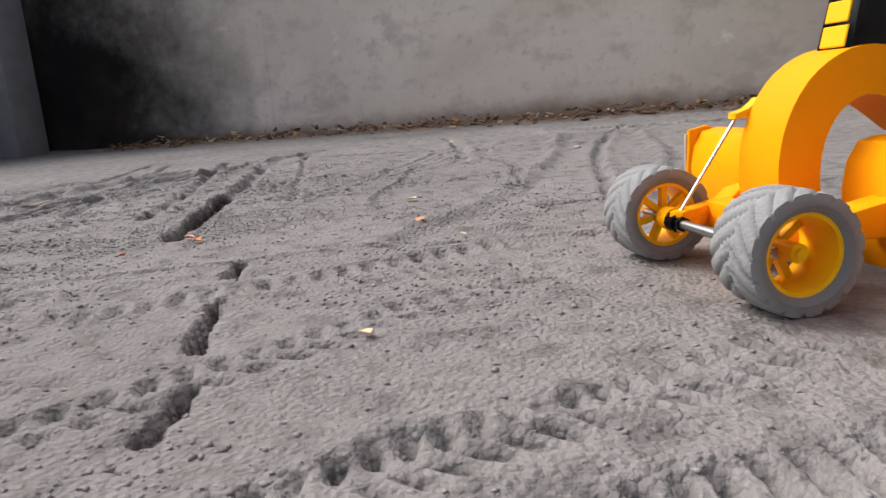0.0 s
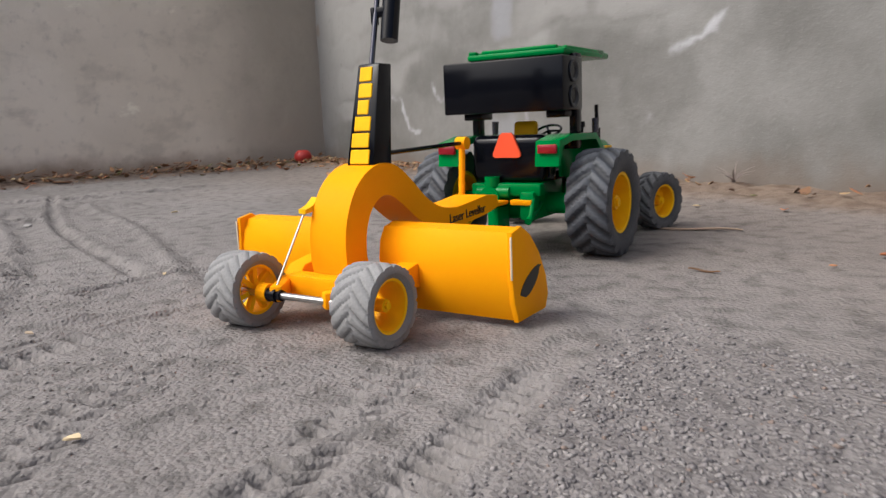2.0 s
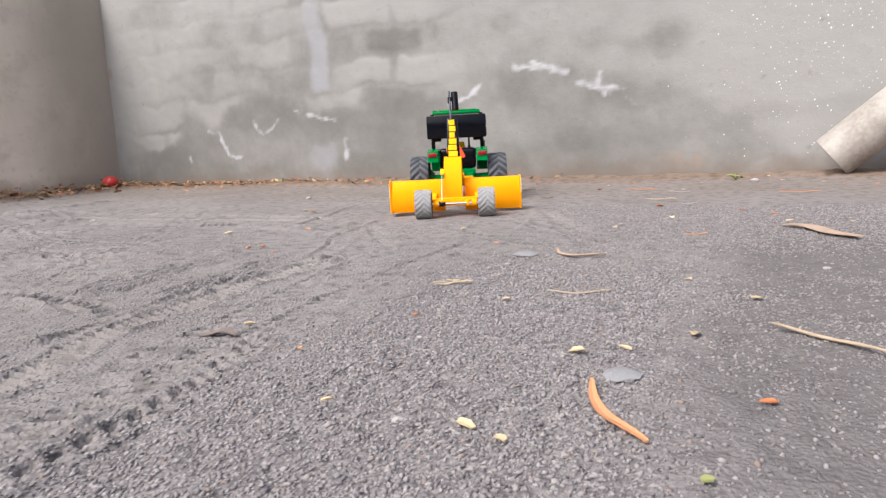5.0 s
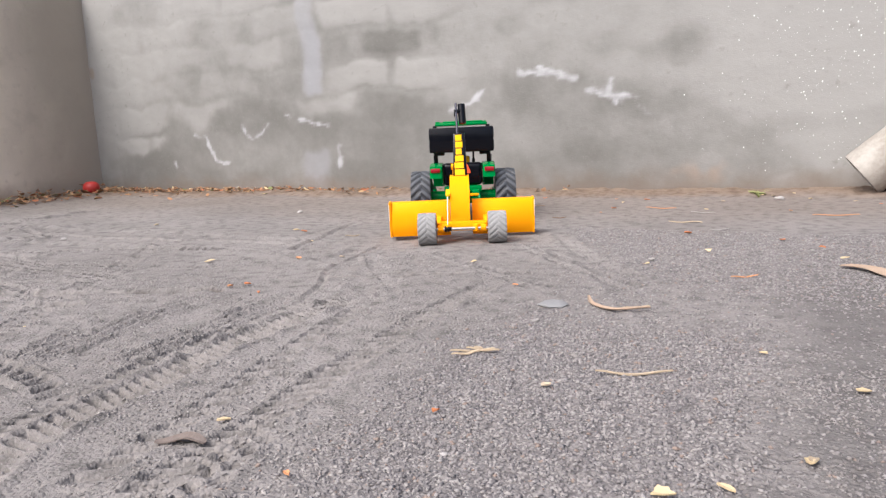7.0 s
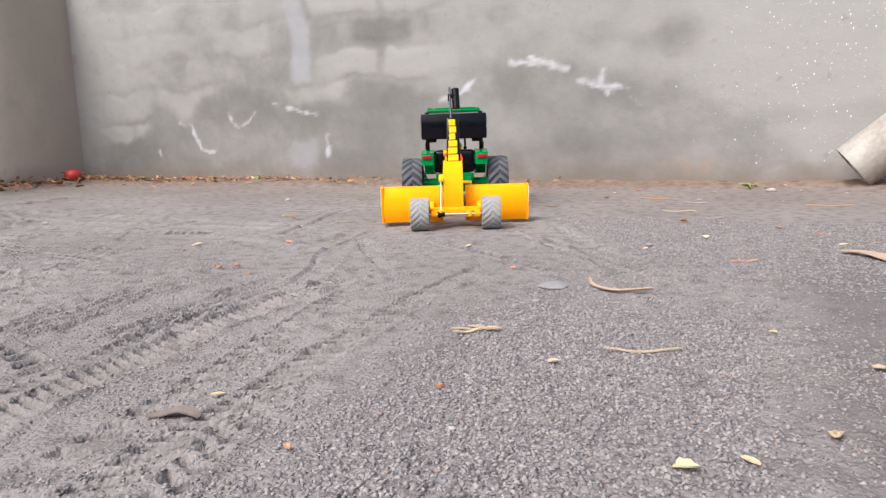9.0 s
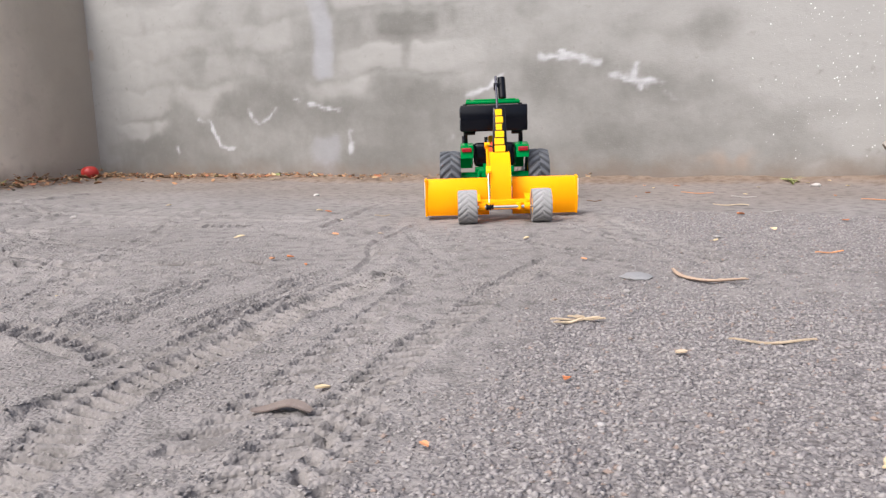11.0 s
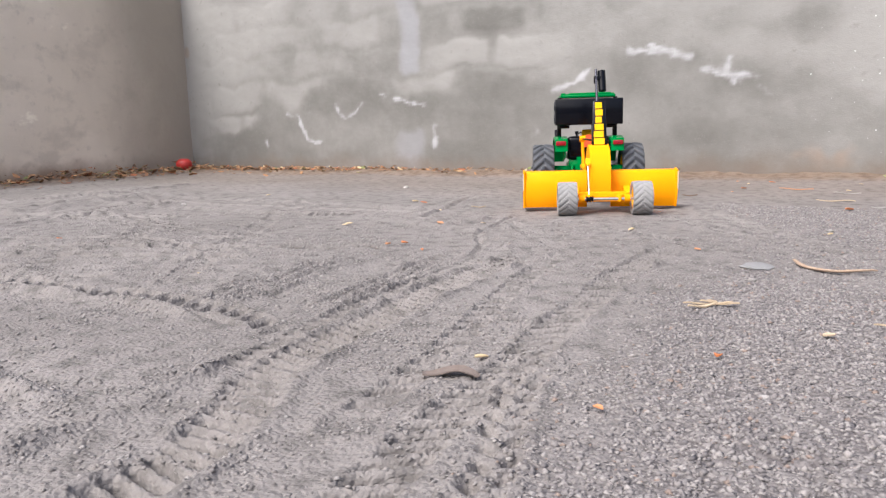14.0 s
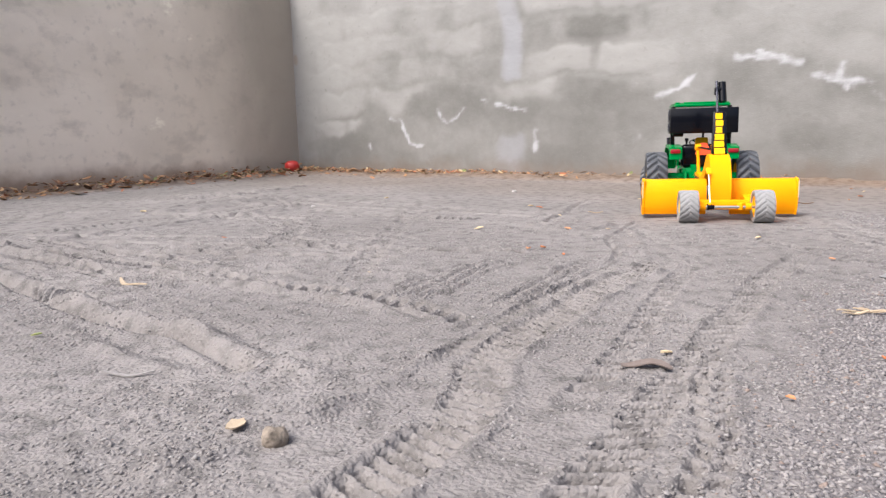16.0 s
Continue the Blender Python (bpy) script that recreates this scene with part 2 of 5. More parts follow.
def ground_mat():
    """Stone dust, coarse grey grit and brown soil, blended by the ground's own zones."""
    m = bpy.data.materials.new("stone_dust_ground")
    m.use_nodes = True
    n, l = m.node_tree.nodes, m.node_tree.links
    b = n["Principled BSDF"]
    b.inputs["Roughness"].default_value = 0.95
    b.inputs["Specular IOR Level"].default_value = 0.2
    tc = n.new("ShaderNodeTexCoord")

    def noisy(scale, detail):
        t = n.new("ShaderNodeTexNoise")
        t.inputs["Scale"].default_value, t.inputs["Detail"].default_value = scale, detail
        l.new(tc.outputs["Object"], t.inputs["Vector"])
        return t.outputs["Fac"]

    def ramp(v, lo, hi, a=0.0, z=1.0):
        r = n.new("ShaderNodeMapRange")
        for k, x in (("From Min", lo), ("From Max", hi), ("To Min", a), ("To Max", z)):
            r.inputs[k].default_value = x
        l.new(v, r.inputs["Value"])
        return r.outputs[0]

    def mixc(a, bb, fac):
        x = n.new("ShaderNodeMix")
        x.data_type = "RGBA"
        for k, v in (("A", a), ("B", bb)):
            if isinstance(v, tuple):
                x.inputs[k].default_value = (*v, 1)
            else:
                l.new(v, x.inputs[k])
        l.new(fac, x.inputs["Factor"])
        return x.outputs["Result"]

    zone = n.new("ShaderNodeAttribute")
    zone.attribute_name = "zone"
    zs = n.new("ShaderNodeSeparateColor")
    l.new(zone.outputs["Color"], zs.inputs[0])
    grains, mid, big = noisy(520, 3), noisy(60, 6), noisy(5, 5)
    vor = n.new("ShaderNodeTexVoronoi")
    vor.inputs["Scale"].default_value = 380
    l.new(tc.outputs["Object"], vor.inputs["Vector"])
    dust = mixc((0.248, 0.229, 0.220), (0.201, 0.185, 0.177), ramp(big, 0.38, 0.65))
    dust = mixc(dust, (0.107, 0.099, 0.094), ramp(mid, 0.48, 0.68, 0.0, 0.75))
    dust = mixc(dust, (0.302, 0.281, 0.272), ramp(grains, 0.56, 0.74, 0.0, 0.7))
    dust = mixc(dust, (0.114, 0.105, 0.103), ramp(vor.outputs["Color"], 0.84, 0.97, 0.0, 0.3))
    grit = mixc((0.213, 0.197, 0.193), (0.158, 0.144, 0.145), ramp(mid, 0.4, 0.65))
    grit = mixc(grit, (0.298, 0.277, 0.264), ramp(vor.outputs["Color"], 0.62, 0.9, 0.0, 0.7))
    grit = mixc(grit, (0.084, 0.075, 0.076), ramp(vor.outputs["Distance"], 0.45, 0.8, 0.0, 0.7))
    soil = mixc((0.220, 0.167, 0.129), (0.144, 0.103, 0.076), ramp(mid, 0.42, 0.66))
    c = mixc(dust, grit, zs.outputs["Red"])
    firm = mixc((0.150, 0.139, 0.135), (0.122, 0.112, 0.109), ramp(mid, 0.42, 0.66))
    c = mixc(c, firm, ramp(zone.outputs["Alpha"], 0.0, 1.0, 0.0, 0.9))
    c = mixc(c, soil, zs.outputs["Green"])
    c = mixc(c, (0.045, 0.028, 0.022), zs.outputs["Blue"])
    l.new(c, b.inputs["Base Color"])
    h = n.new("ShaderNodeMath")
    h.operation = "MULTIPLY_ADD"
    h.inputs[1].default_value = -0.8
    l.new(vor.outputs["Distance"], h.inputs[0])
    l.new(grains, h.inputs[2])
    bp = n.new("ShaderNodeBump")
    bp.inputs["Strength"].default_value, bp.inputs["Distance"].default_value = 0.8, 0.0016
    l.new(h.outputs[0], bp.inputs["Height"])
    l.new(bp.outputs[0], b.inputs["Normal"])
    return m


GROUND = ground_mat()


def island_mat(name, stops, rough=0.9):
    m = bpy.data.materials.new(name)
    m.use_nodes = True
    n, l = m.node_tree.nodes, m.node_tree.links
    b = n["Principled BSDF"]
    b.inputs["Roughness"].default_value = rough
    g = n.new("ShaderNodeNewGeometry")
    r = n.new("ShaderNodeValToRGB")
    r.color_ramp.interpolation = "CONSTANT"
    while len(r.color_ramp.elements) < len(stops):
        r.color_ramp.elements.new(0.5)
    for e, (p, c) in zip(r.color_ramp.elements, stops):
        e.position, e.color = p, (*c, 1)
    l.new(g.outputs["Random Per Island"], r.inputs[0])
    l.new(r.outputs[0], b.inputs["Base Color"])
    return m


GRIT = island_mat("grey_grit", [(0.0, (0.231, 0.213, 0.211)), (0.3, (0.185, 0.171, 0.171)), (0.52, (0.277, 0.258, 0.251)), (0.75, (0.147, 0.135, 0.138)), (0.88, (0.311, 0.289, 0.280)), (0.965, (0.247, 0.191, 0.162))])
CRUMB = island_mat("dust_crumbs", [(0.0, (0.254, 0.234, 0.226)), (0.4, (0.215, 0.197, 0.189)), (0.7, (0.174, 0.160, 0.153)), (0.9, (0.305, 0.286, 0.276))])
LITTER = island_mat("leaf_litter", [(0.0, (0.230, 0.125, 0.068)), (0.25, (0.340, 0.185, 0.090)), (0.45, (0.107, 0.066, 0.045)), (0.62, (0.377, 0.246, 0.131)), (0.78, (0.344, 0.123, 0.057)), (0.88, (0.451, 0.344, 0.197)), (0.95, (0.164, 0.180, 0.066))])


# ---- mesh helpers ----
def link(name, bm, material, smooth=False):
    me = bpy.data.meshes.new(name)
    bmesh.ops.recalc_face_normals(bm, faces=bm.faces[:])
    bm.to_mesh(me)
    bm.free()
    me.materials.append(material)
    if smooth:
        me.polygons.foreach_set("use_smooth", [True] * len(me.polygons))
        me.set_sharp_from_angle(angle=radians(38))
    return new(name, me)


def part(name, bm, material, parent, label="", smooth=True):
    ob = link(name, bm, material, smooth)
    ob.parent = parent
    return tagged(ob, label=label)


def box(bm, c, s, bevel=0.0, rot=None, segs=2):
    r = bmesh.ops.create_cube(bm, size=1.0)
    m = Matrix.Translation(c) @ (rot or Matrix.Identity(4)) @ Matrix.Diagonal((*s, 1))
    bmesh.ops.transform(bm, matrix=m, verts=r["verts"])
    if bevel:
        edges = {e for v in r["verts"] for e in v.link_edges}
        bmesh.ops.bevel(bm, geom=list(edges), offset=bevel, segments=segs, affect="EDGES", profile=0.5)
    return bm


def tube(bm, a, b, r, seg=16, r2=None):
    a, b = Vector(a), Vector(b)
    q = (b - a).to_track_quat("Z", "Y").to_matrix().to_4x4()
    bmesh.ops.create_cone(bm, cap_ends=True, segments=seg, radius1=r, radius2=r if r2 is None else r2, depth=(b - a).length, matrix=Matrix.Translation((a + b) / 2) @ q)
    return bm


def prism(bm, profile, x0, x1, bevel=0.0):
    """A profile in (y, z), pushed from x0 to x1."""
    va = [bm.verts.new((x0, y, z)) for y, z in profile]
    vb = [bm.verts.new((x1, y, z)) for y, z in profile]
    k = len(profile)
    faces = [bm.faces.new(va), bm.faces.new(vb[::-1])]
    faces += [bm.faces.new((va[i], vb[i], vb[(i + 1) % k], va[(i + 1) % k])) for i in range(k)]
    if bevel:
        rim = {e for f in faces[:2] for e in f.edges}
        bmesh.ops.bevel(bm, geom=list(rim), offset=bevel, segments=2, affect="EDGES", profile=0.5)
    return bm


def lathe(bm, profile, seg=40, axis_at=(0, 0, 0)):
    """A closed profile in (x, r), turned about the x axis."""
    rings = []
    for i in range(seg):
        a = 2 * math.pi * i / seg
        rings.append([bm.verts.new((axis_at[0] + x, axis_at[1] + r * math.cos(a), axis_at[2] + r * math.sin(a))) for x, r in profile])
    k = len(profile)
    for i in range(seg):
        p, q = rings[i], rings[(i + 1) % seg]
        for j in range(k):
            try:
                bm.faces.new((p[j], p[(j + 1) % k], q[(j + 1) % k], q[j]))
            except ValueError:
                pass
    return bm


def ribbon(bm, line, half, x0, x1):
    """A thick plate whose side follows a centre line in (y, z); half: half its depth at each point."""
    pts = [Vector(p) for p in line]
    up, dn = [], []
    for i, p in enumerate(pts):
        d = (pts[min(i + 1, len(pts) - 1)] - pts[max(i - 1, 0)]).normalized()
        nrm = Vector((-d.y, d.x))
        up.append(p + nrm * half[i])
        dn.append(p - nrm * half[i])
    rows = [[bm.verts.new((x, q[i].x, q[i].y)) for i in range(len(pts))] for x, q in ((x0, up), (x1, up), (x1, dn), (x0, dn))]
    for i in range(len(pts) - 1):
        for j in range(4):
            a, b = rows[j], rows[(j + 1) % 4]
            bm.faces.new((a[i], a[i + 1], b[i + 1], b[i]))
    bm.faces.new([rows[j][0] for j in range(4)])
    bm.faces.new([rows[j][-1] for j in range(4)][::-1])
    return bm


def smooth_line(pts, n=6):
    """Catmull-Rom through the points."""
    out = []
    for i in range(len(pts) - 1):
        p0, p1, p2, p3 = (Vector(pts[max(0, min(len(pts) - 1, i + k))]) for k in (-1, 0, 1, 2))
        for k in range(n):
            t = k / n
            out.append(0.5 * ((2 * p1) + (p2 - p0) * t + (2 * p0 - 5 * p1 + 4 * p2 - p3) * t * t + (3 * p1 - p0 - 3 * p2 + p3) * t ** 3))
    return out + [Vector(pts[-1])]


# ---- ground ----
class Lumps:
    """Smooth value noise on a lattice."""

    def __init__(self, seed):
        self.t = np.random.RandomState(seed).rand(256, 256)

    def __call__(self, x, y, size):
        u, v = x / size + 77.3, y / size + 41.9
        i, j = np.floor(u).astype(int), np.floor(v).astype(int)
        a, b = u - i, v - j
        a, b = a * a * (3 - 2 * a), b * b * (3 - 2 * b)
        t = self.t
        i0, i1, j0, j1 = i % 256, (i + 1) % 256, j % 256, (j + 1) % 256
        return (t[i0, j0] * (1 - a) + t[i1, j0] * a) * (1 - b) + (t[i0, j1] * (1 - a) + t[i1, j1] * a) * b - 0.5


L1, L2, L3 = Lumps(3), Lumps(8), Lumps(15)
XW, YN = -2.055, 1.645

TX, TY, HEAD = -0.4561, 0.9201, 24.3


def trail(off, near, far):
    """A line that the toys have left behind them, off metres to the side of their middle."""
    c, s = math.cos(radians(HEAD)), math.sin(radians(HEAD))
    return [(TX + off * c + d * s + 0.10 * d * d, TY + off * s - d * c) for d in (near + (far - near) * k / 4 for k in range(5))]


# Wheel tracks: way points, half width of the tread, depth of the print, pitch of the lugs, their slant, and whether the lugs stand in two rows.
TRACKS = [
    ([(-0.340, -0.30), (-0.365, 0.15), (-0.384, 0.245), (-0.403, 0.279), (-0.412, 0.313), (-0.416, 0.345), (-0.417, 0.374), (-0.419, 0.410), (-0.426, 0.456), (-0.429, 0.511), (-0.427, 0.571), (-0.425, 0.62)], 0.0130, 0.0105, 0.0088, -0.30, False),
    ([(-0.428, 0.28), (-0.440, 0.345), (-0.447, 0.41), (-0.453, 0.49), (-0.458, 0.60)], 0.0060, 0.0082, 0.0090, 0.3, False),
    ([(-0.290, -0.30), (-0.296, 0.10), (-0.303, 0.228), (-0.307, 0.275), (-0.310, 0.342), (-0.314, 0.377), (-0.318, 0.406), (-0.320, 0.442), (-0.322, 0.491), (-0.326, 0.526), (-0.329, 0.596), (-0.325, 0.70)], 0.0105, 0.0105, 0.0112, 0.60, False),
    ([(-0.340, 0.26), (-0.349, 0.335), (-0.357, 0.380), (-0.365, 0.418), (-0.374, 0.456), (-0.382, 0.504), (-0.392, 0.563), (-0.400, 0.64)], 0.0085, 0.0067, 0.0150, 0.6, False),
    ([(-0.258, 0.10), (-0.270, 0.238), (-0.286, 0.288), (-0.296, 0.325), (-0.303, 0.365)], 0.0080, 0.0082, 0.0140, -0.55, True),
    ([(-1.40, 0.335), (-1.058, 0.345), (-0.952, 0.350), (-0.852, 0.356), (-0.798, 0.352), (-0.756, 0.360), (-0.705, 0.364), (-0.655, 0.366), (-0.575, 0.374), (-0.490, 0.358), (-0.445, 0.340)], 0.0080, 0.0105, 0.0165, 0.35, False),
    ([(-1.20, 0.385), (-1.00, 0.378), (-0.88, 0.384), (-0.78, 0.392)], 0.0090, 0.0059, 0.0130, 0.5, True),
    ([(-0.617, 0.40), (-0.70, 0.52), (-0.793, 0.666), (-0.92, 0.86)], 0.0120, 0.0054, 0.0125, 0.5, True),
    ([(-1.10, 0.690), (-1.043, 0.723), (-0.956, 0.768), (-0.886, 0.785), (-0.803, 0.795), (-0.72, 0.80)], 0.0065, 0.0082, 0.0130, 0.2, False),
    ([(-1.05, 0.640), (-0.965, 0.652), (-0.862, 0.672), (-0.774, 0.680), (-0.666, 0.703)], 0.0050, 0.0064, 0.0105, 0.2, False),
    ([(-0.800, 0.40), (-0.819, 0.450), (-0.841, 0.494), (-0.863, 0.537), (-0.900, 0.587), (-0.95, 0.64)], 0.0125, 0.0090, 0.0115, 0.2, False),
    ([(-1.16, 0.640), (-1.093, 0.641), (-1.006, 0.641), (-0.897, 0.628), (-0.802, 0.624), (-0.72, 0.61)], 0.0110, 0.0072, 0.0125, 0.5, True),
    ([(-1.20, 0.720), (-1.151, 0.708), (-0.989, 0.669), (-0.876, 0.651)], 0.0085, 0.0064, 0.0125, -0.5, True),
    ([(-0.95, 0.575), (-0.86, 0.552), (-0.78, 0.532), (-0.70, 0.520)], 0.0120, 0.0064, 0.0130, 0.5, True),
    ([(-1.055, 0.308), (-0.971, 0.307), (-0.877, 0.310), (-0.800, 0.303)], 0.0100, 0.0077, 0.0125, 0.4, True),
    ([(-0.86, 0.225), (-0.81, 0.236), (-0.777, 0.246), (-0.74, 0.258)], 0.0100, 0.0072, 0.0115, 0.2, False),
    ([(-0.865, 0.38), (-0.870, 0.453), (-0.857, 0.522), (-0.893, 0.579)], 0.0065, 0.0059, 0.0130, 0.3, False),
    ([(-1.75, 0.30), (-1.60, 0.55), (-1.48, 0.85), (-1.44, 1.15)], 0.0150, 0.0077, 0.0135, 0.5, True),
    ([(-1.30, 0.35), (-1.235, 0.39), (-1.221, 0.525), (-1.200, 0.686), (-1.19, 0.90)], 0.0150, 0.0077, 0.0135, -0.5, True),
    ([(-0.080, 0.20), (-0.075, 0.45), (-0.09, 0.70)], 0.0130, 0.0010, 0.0090, 0.5, True),
    ([(0.00, 0.15), (-0.005, 0.45), (-0.02, 0.75)], 0.0140, 0.0010, 0.0090, -0.5, True),
]
# The toys' own fresh prints.
TRACKS += [
    ([(-0.400, 0.958), (-0.387, 0.942), (-0.323, 0.864), (-0.281, 0.815), (-0.235, 0.765), (-0.190, 0.715)], 0.0125, 0.0050, 0.0092, 0.4, True),
    ([(-0.340, 0.985), (-0.327, 0.962), (-0.297, 0.903), (-0.272, 0.861), (-0.225, 0.800), (-0.185, 0.750)], 0.0105, 0.0050, 0.0092, -0.2, False),
    ([(-0.505, 0.885), (-0.427, 0.813), (-0.353, 0.764), (-0.300, 0.722), (-0.255, 0.690)], 0.0115, 0.0036, 0.0125, 0.4, True),
    ([(-0.548, 0.845), (-0.490, 0.764), (-0.432, 0.695), (-0.395, 0.650)], 0.0105, 0.0034, 0.0130, -0.2, False),
    ([(-0.450, 0.738), (-0.472, 0.784), (-0.503, 0.873)], 0.0060, 0.0022, 0.0085, 0.5, True),
    ([(-0.378, 0.804), (-0.390, 0.840), (-0.400, 0.867), (-0.414, 0.905)], 0.0060, 0.0022, 0.0085, -0.5, True),
]
# Swath edges left by the blade: way points, width, height.
RIDGES = [
    ([(-1.10, 0.275), (-0.927, 0.258), (-0.681, 0.234), (-0.597, 0.241), (-0.510, 0.222), (-0.449, 0.226)], 0.0075, 0.0052),
    ([(-1.40, 0.365), (-1.149, 0.346), (-0.918, 0.322), (-0.817, 0.335), (-0.60, 0.350), (-0.50, 0.343)], 0.0075, 0.0046),
    ([(-0.448, 0.08), (-0.432, 0.15), (-0.430, 0.21), (-0.434, 0.257), (-0.445, 0.32)], 0.0055, 0.0040),
    ([(-0.72, 0.200), (-0.60, 0.185), (-0.50, 0.19)], 0.0060, 0.0026),
    ([(-1.55, 0.50), (-1.47, 0.94), (-1.50, 1.20)], 0.012, 0.0045),
    ([(-1.509, 0.485), (-1.335, 0.587), (-1.278, 0.687), (-1.284, 0.822), (-1.25, 1.00)], 0.012, 0.0060),
    ([(-1.85, 0.62), (-1.35, 0.78), (-0.80, 0.80), (-0.52, 0.74)], 0.010, 0.0036),
]
RIDGES += [
    ([(-1.70, 0.86), (-1.10, 0.93), (-0.60, 0.90)], 0.009, 0.0030),
    (trail(0.118, -0.10, 0.45), 0.007, 0.0016),
    (trail(-0.118, -0.10, 0.45), 0.007, 0.0016),
    ([(-0.586, 0.535), (-0.582, 0.439), (-0.570, 0.377)], 0.0040, 0.0022),
    ([(-0.498, 0.563), (-0.489, 0.472), (-0.482, 0.388)], 0.0040, 0.0022),
    ([(-0.590, 0.715), (-0.582, 0.787), (-0.570, 0.842), (-0.566, 0.870)], 0.0045, 0.0045),
    ([(-0.310, 0.800), (-0.320, 0.830), (-0.328, 0.873), (-0.334, 0.915)], 0.0060, 0.0040),
    ([(-1.748, 0.80), (-1.755, 0.952), (-1.761, 1.083), (-1.765, 1.20)], 0.0100, 0.0070),
    ([(-0.780, 0.385), (-0.752, 0.420), (-0.700, 0.446)], 0.0090, 0.0040),
]

# Narrow ruts: way points, half width, depth.
GROOVES = [
    ([(-0.590, 0.592), (-0.677, 0.560), (-0.850, 0.495), (-1.069, 0.405)], 0.0075, 0.0085),
    ([(-0.660, 0.512), (-0.821, 0.447), (-1.219, 0.261)], 0.0065, 0.0065),
    ([(-0.700, 0.405), (-0.973, 0.272), (-1.235, 0.144)], 0.0055, 0.0050),
    ([(-0.760, 0.310), (-0.910, 0.230), (-1.382, 0.044)], 0.0060, 0.0055),
    ([(-0.470, 0.600), (-0.487, 0.654), (-0.532, 0.732), (-0.549, 0.826), (-0.557, 0.871)], 0.0030, 0.0030),
    ([(-0.758, 0.598), (-1.000, 0.497), (-1.234, 0.394)], 0.0045, 0.0040),
    ([(-1.00, 0.700), (-1.20, 0.660), (-1.50, 0.560)], 0.0080, 0.0070),
    ([(-0.70, 0.880), (-1.10, 0.860), (-1.60, 0.900)], 0.0060, 0.0050),
    ([(-1.12, 0.262), (-0.927, 0.243), (-0.681, 0.219), (-0.597, 0.226), (-0.51, 0.206)], 0.0050, 0.0070),
    ([(-0.95, 0.318), (-0.75, 0.345), (-0.60, 0.358), (-0.48, 0.343)], 0.0026, 0.0032),
    ([(-1.149, 0.345), (-1.127, 0.402), (-1.129, 0.518), (-1.138, 0.600), (-1.150, 0.680), (-1.149, 0.751), (-1.154, 0.84)], 0.0060, 0.0085),
    ([(-1.40, 0.444), (-1.337, 0.591), (-1.350, 0.740), (-1.352, 0.800), (-1.335, 0.930)], 0.0065, 0.0075),
    ([(-0.660, 0.830), (-0.681, 0.879), (-0.701, 0.966), (-0.734, 1.086)], 0.0050, 0.0045),
]
# Short open slots, coloured near-black brown inside: ends, half width, depth.
SLOTS = [((-0.305, 0.770), (-0.348, 0.760), 0.0027, 0.015), ((-0.366, 0.745), (-0.440, 0.713), 0.0027, 0.015), ((-0.470, 0.700), (-0.512, 0.682), 0.0032, 0.012), ((-0.565, 0.602), (-0.80, 0.507), 0.0065, 0.010)]


def slot_at(x, y):
    m = np.zeros_like(x)
    for (ax, ay), (bx, by), half, deep in SLOTS:
        ln = math.hypot(bx - ax, by - ay)
        dx, dy = (bx - ax) / ln, (by - ay) / ln
        u, v = (x - ax) * dx + (y - ay) * dy, -(x - ax) * dy + (y - ay) * dx
        v = v + 0.004 * L2(x, y, 0.012)
        m = np.maximum(m, (1 - step(np.abs(v), half * 0.7, half * 1.25)) * step(u, 0.0, 0.006) * (1 - step(u, ln - 0.006, ln)) * deep)
    return m



def along(x, y, pts, reach):
    """For each place: the distance run along the line and the signed distance from it, where within reach."""
    line = np.array([(p.x, p.y) for p in smooth_line([(*p, 0) for p in pts], 8)])
    s_all, w_all = np.zeros_like(x), np.full_like(x, 9.0)
    near = np.where((x > line[:, 0].min() - reach) & (x < line[:, 0].max() + reach) & (y > line[:, 1].min() - reach) & (y < line[:, 1].max() + reach))[0]
    x, y = x[near], y[near]
    s_out, w_out = np.zeros_like(x), np.full_like(x, 9.0)
    run = 0.0
    for a, b in zip(line[:-1], line[1:]):
        d = b - a
        ln = float(np.hypot(*d))
        d = d / ln
        lo, hi = np.minimum(a, b) - reach, np.maximum(a, b) + reach
        k = np.where((x > lo[0]) & (x < hi[0]) & (y > lo[1]) & (y < hi[1]))
        if len(k[0]):
            u, v = x[k] - a[0], y[k] - a[1]
            s = np.clip(u * d[0] + v * d[1], 0, ln)
            dx, dy = u - s * d[0], v - s * d[1]
            w = np.hypot(dx, dy) * np.sign(d[0] * v - d[1] * u)
            better = np.abs(w) < np.abs(w_out[k])
            kk = tuple(q[better] for q in k)
            s_out[kk], w_out[kk] = run + s[better], w[better]
        run += ln
    s_all[near], w_all[near] = s_out, w_out
    return s_all, w_all


def step(v, lo, hi):
    t = np.clip((v - lo) / (hi - lo), 0, 1)
    return t * t * (3 - 2 * t)


def gravel_at(x, y):
    wob = 0.05 * L1(x, y, 0.12) + 0.03 * L2(x, y, 0.03)
    edge = -0.105 + 0.25 * np.clip(0.37 - y, 0, 1)
    g = step(x + 0.5 * wob, -0.30, -0.225) * (1 - 0.90 * step(x + 0.6 * wob, edge, edge + 0.045))
    g = g * (1 - 0.80 * step(y + wob, 0.54, 0.66)) * step(y + 3 * wob, -0.5, -0.1)
    # a second bed of loose grit beside the toys
    h = step(x + 0.34 - 0.66 * (0.985 - y) + 0.5 * wob, 0.0, 0.04) * step(y + wob, 0.64, 0.80) * (1 - step(y + wob, 0.98, 1.12)) * (1 - step(x, 0.05, 0.2))
    return np.maximum(g, 0.55 * h)


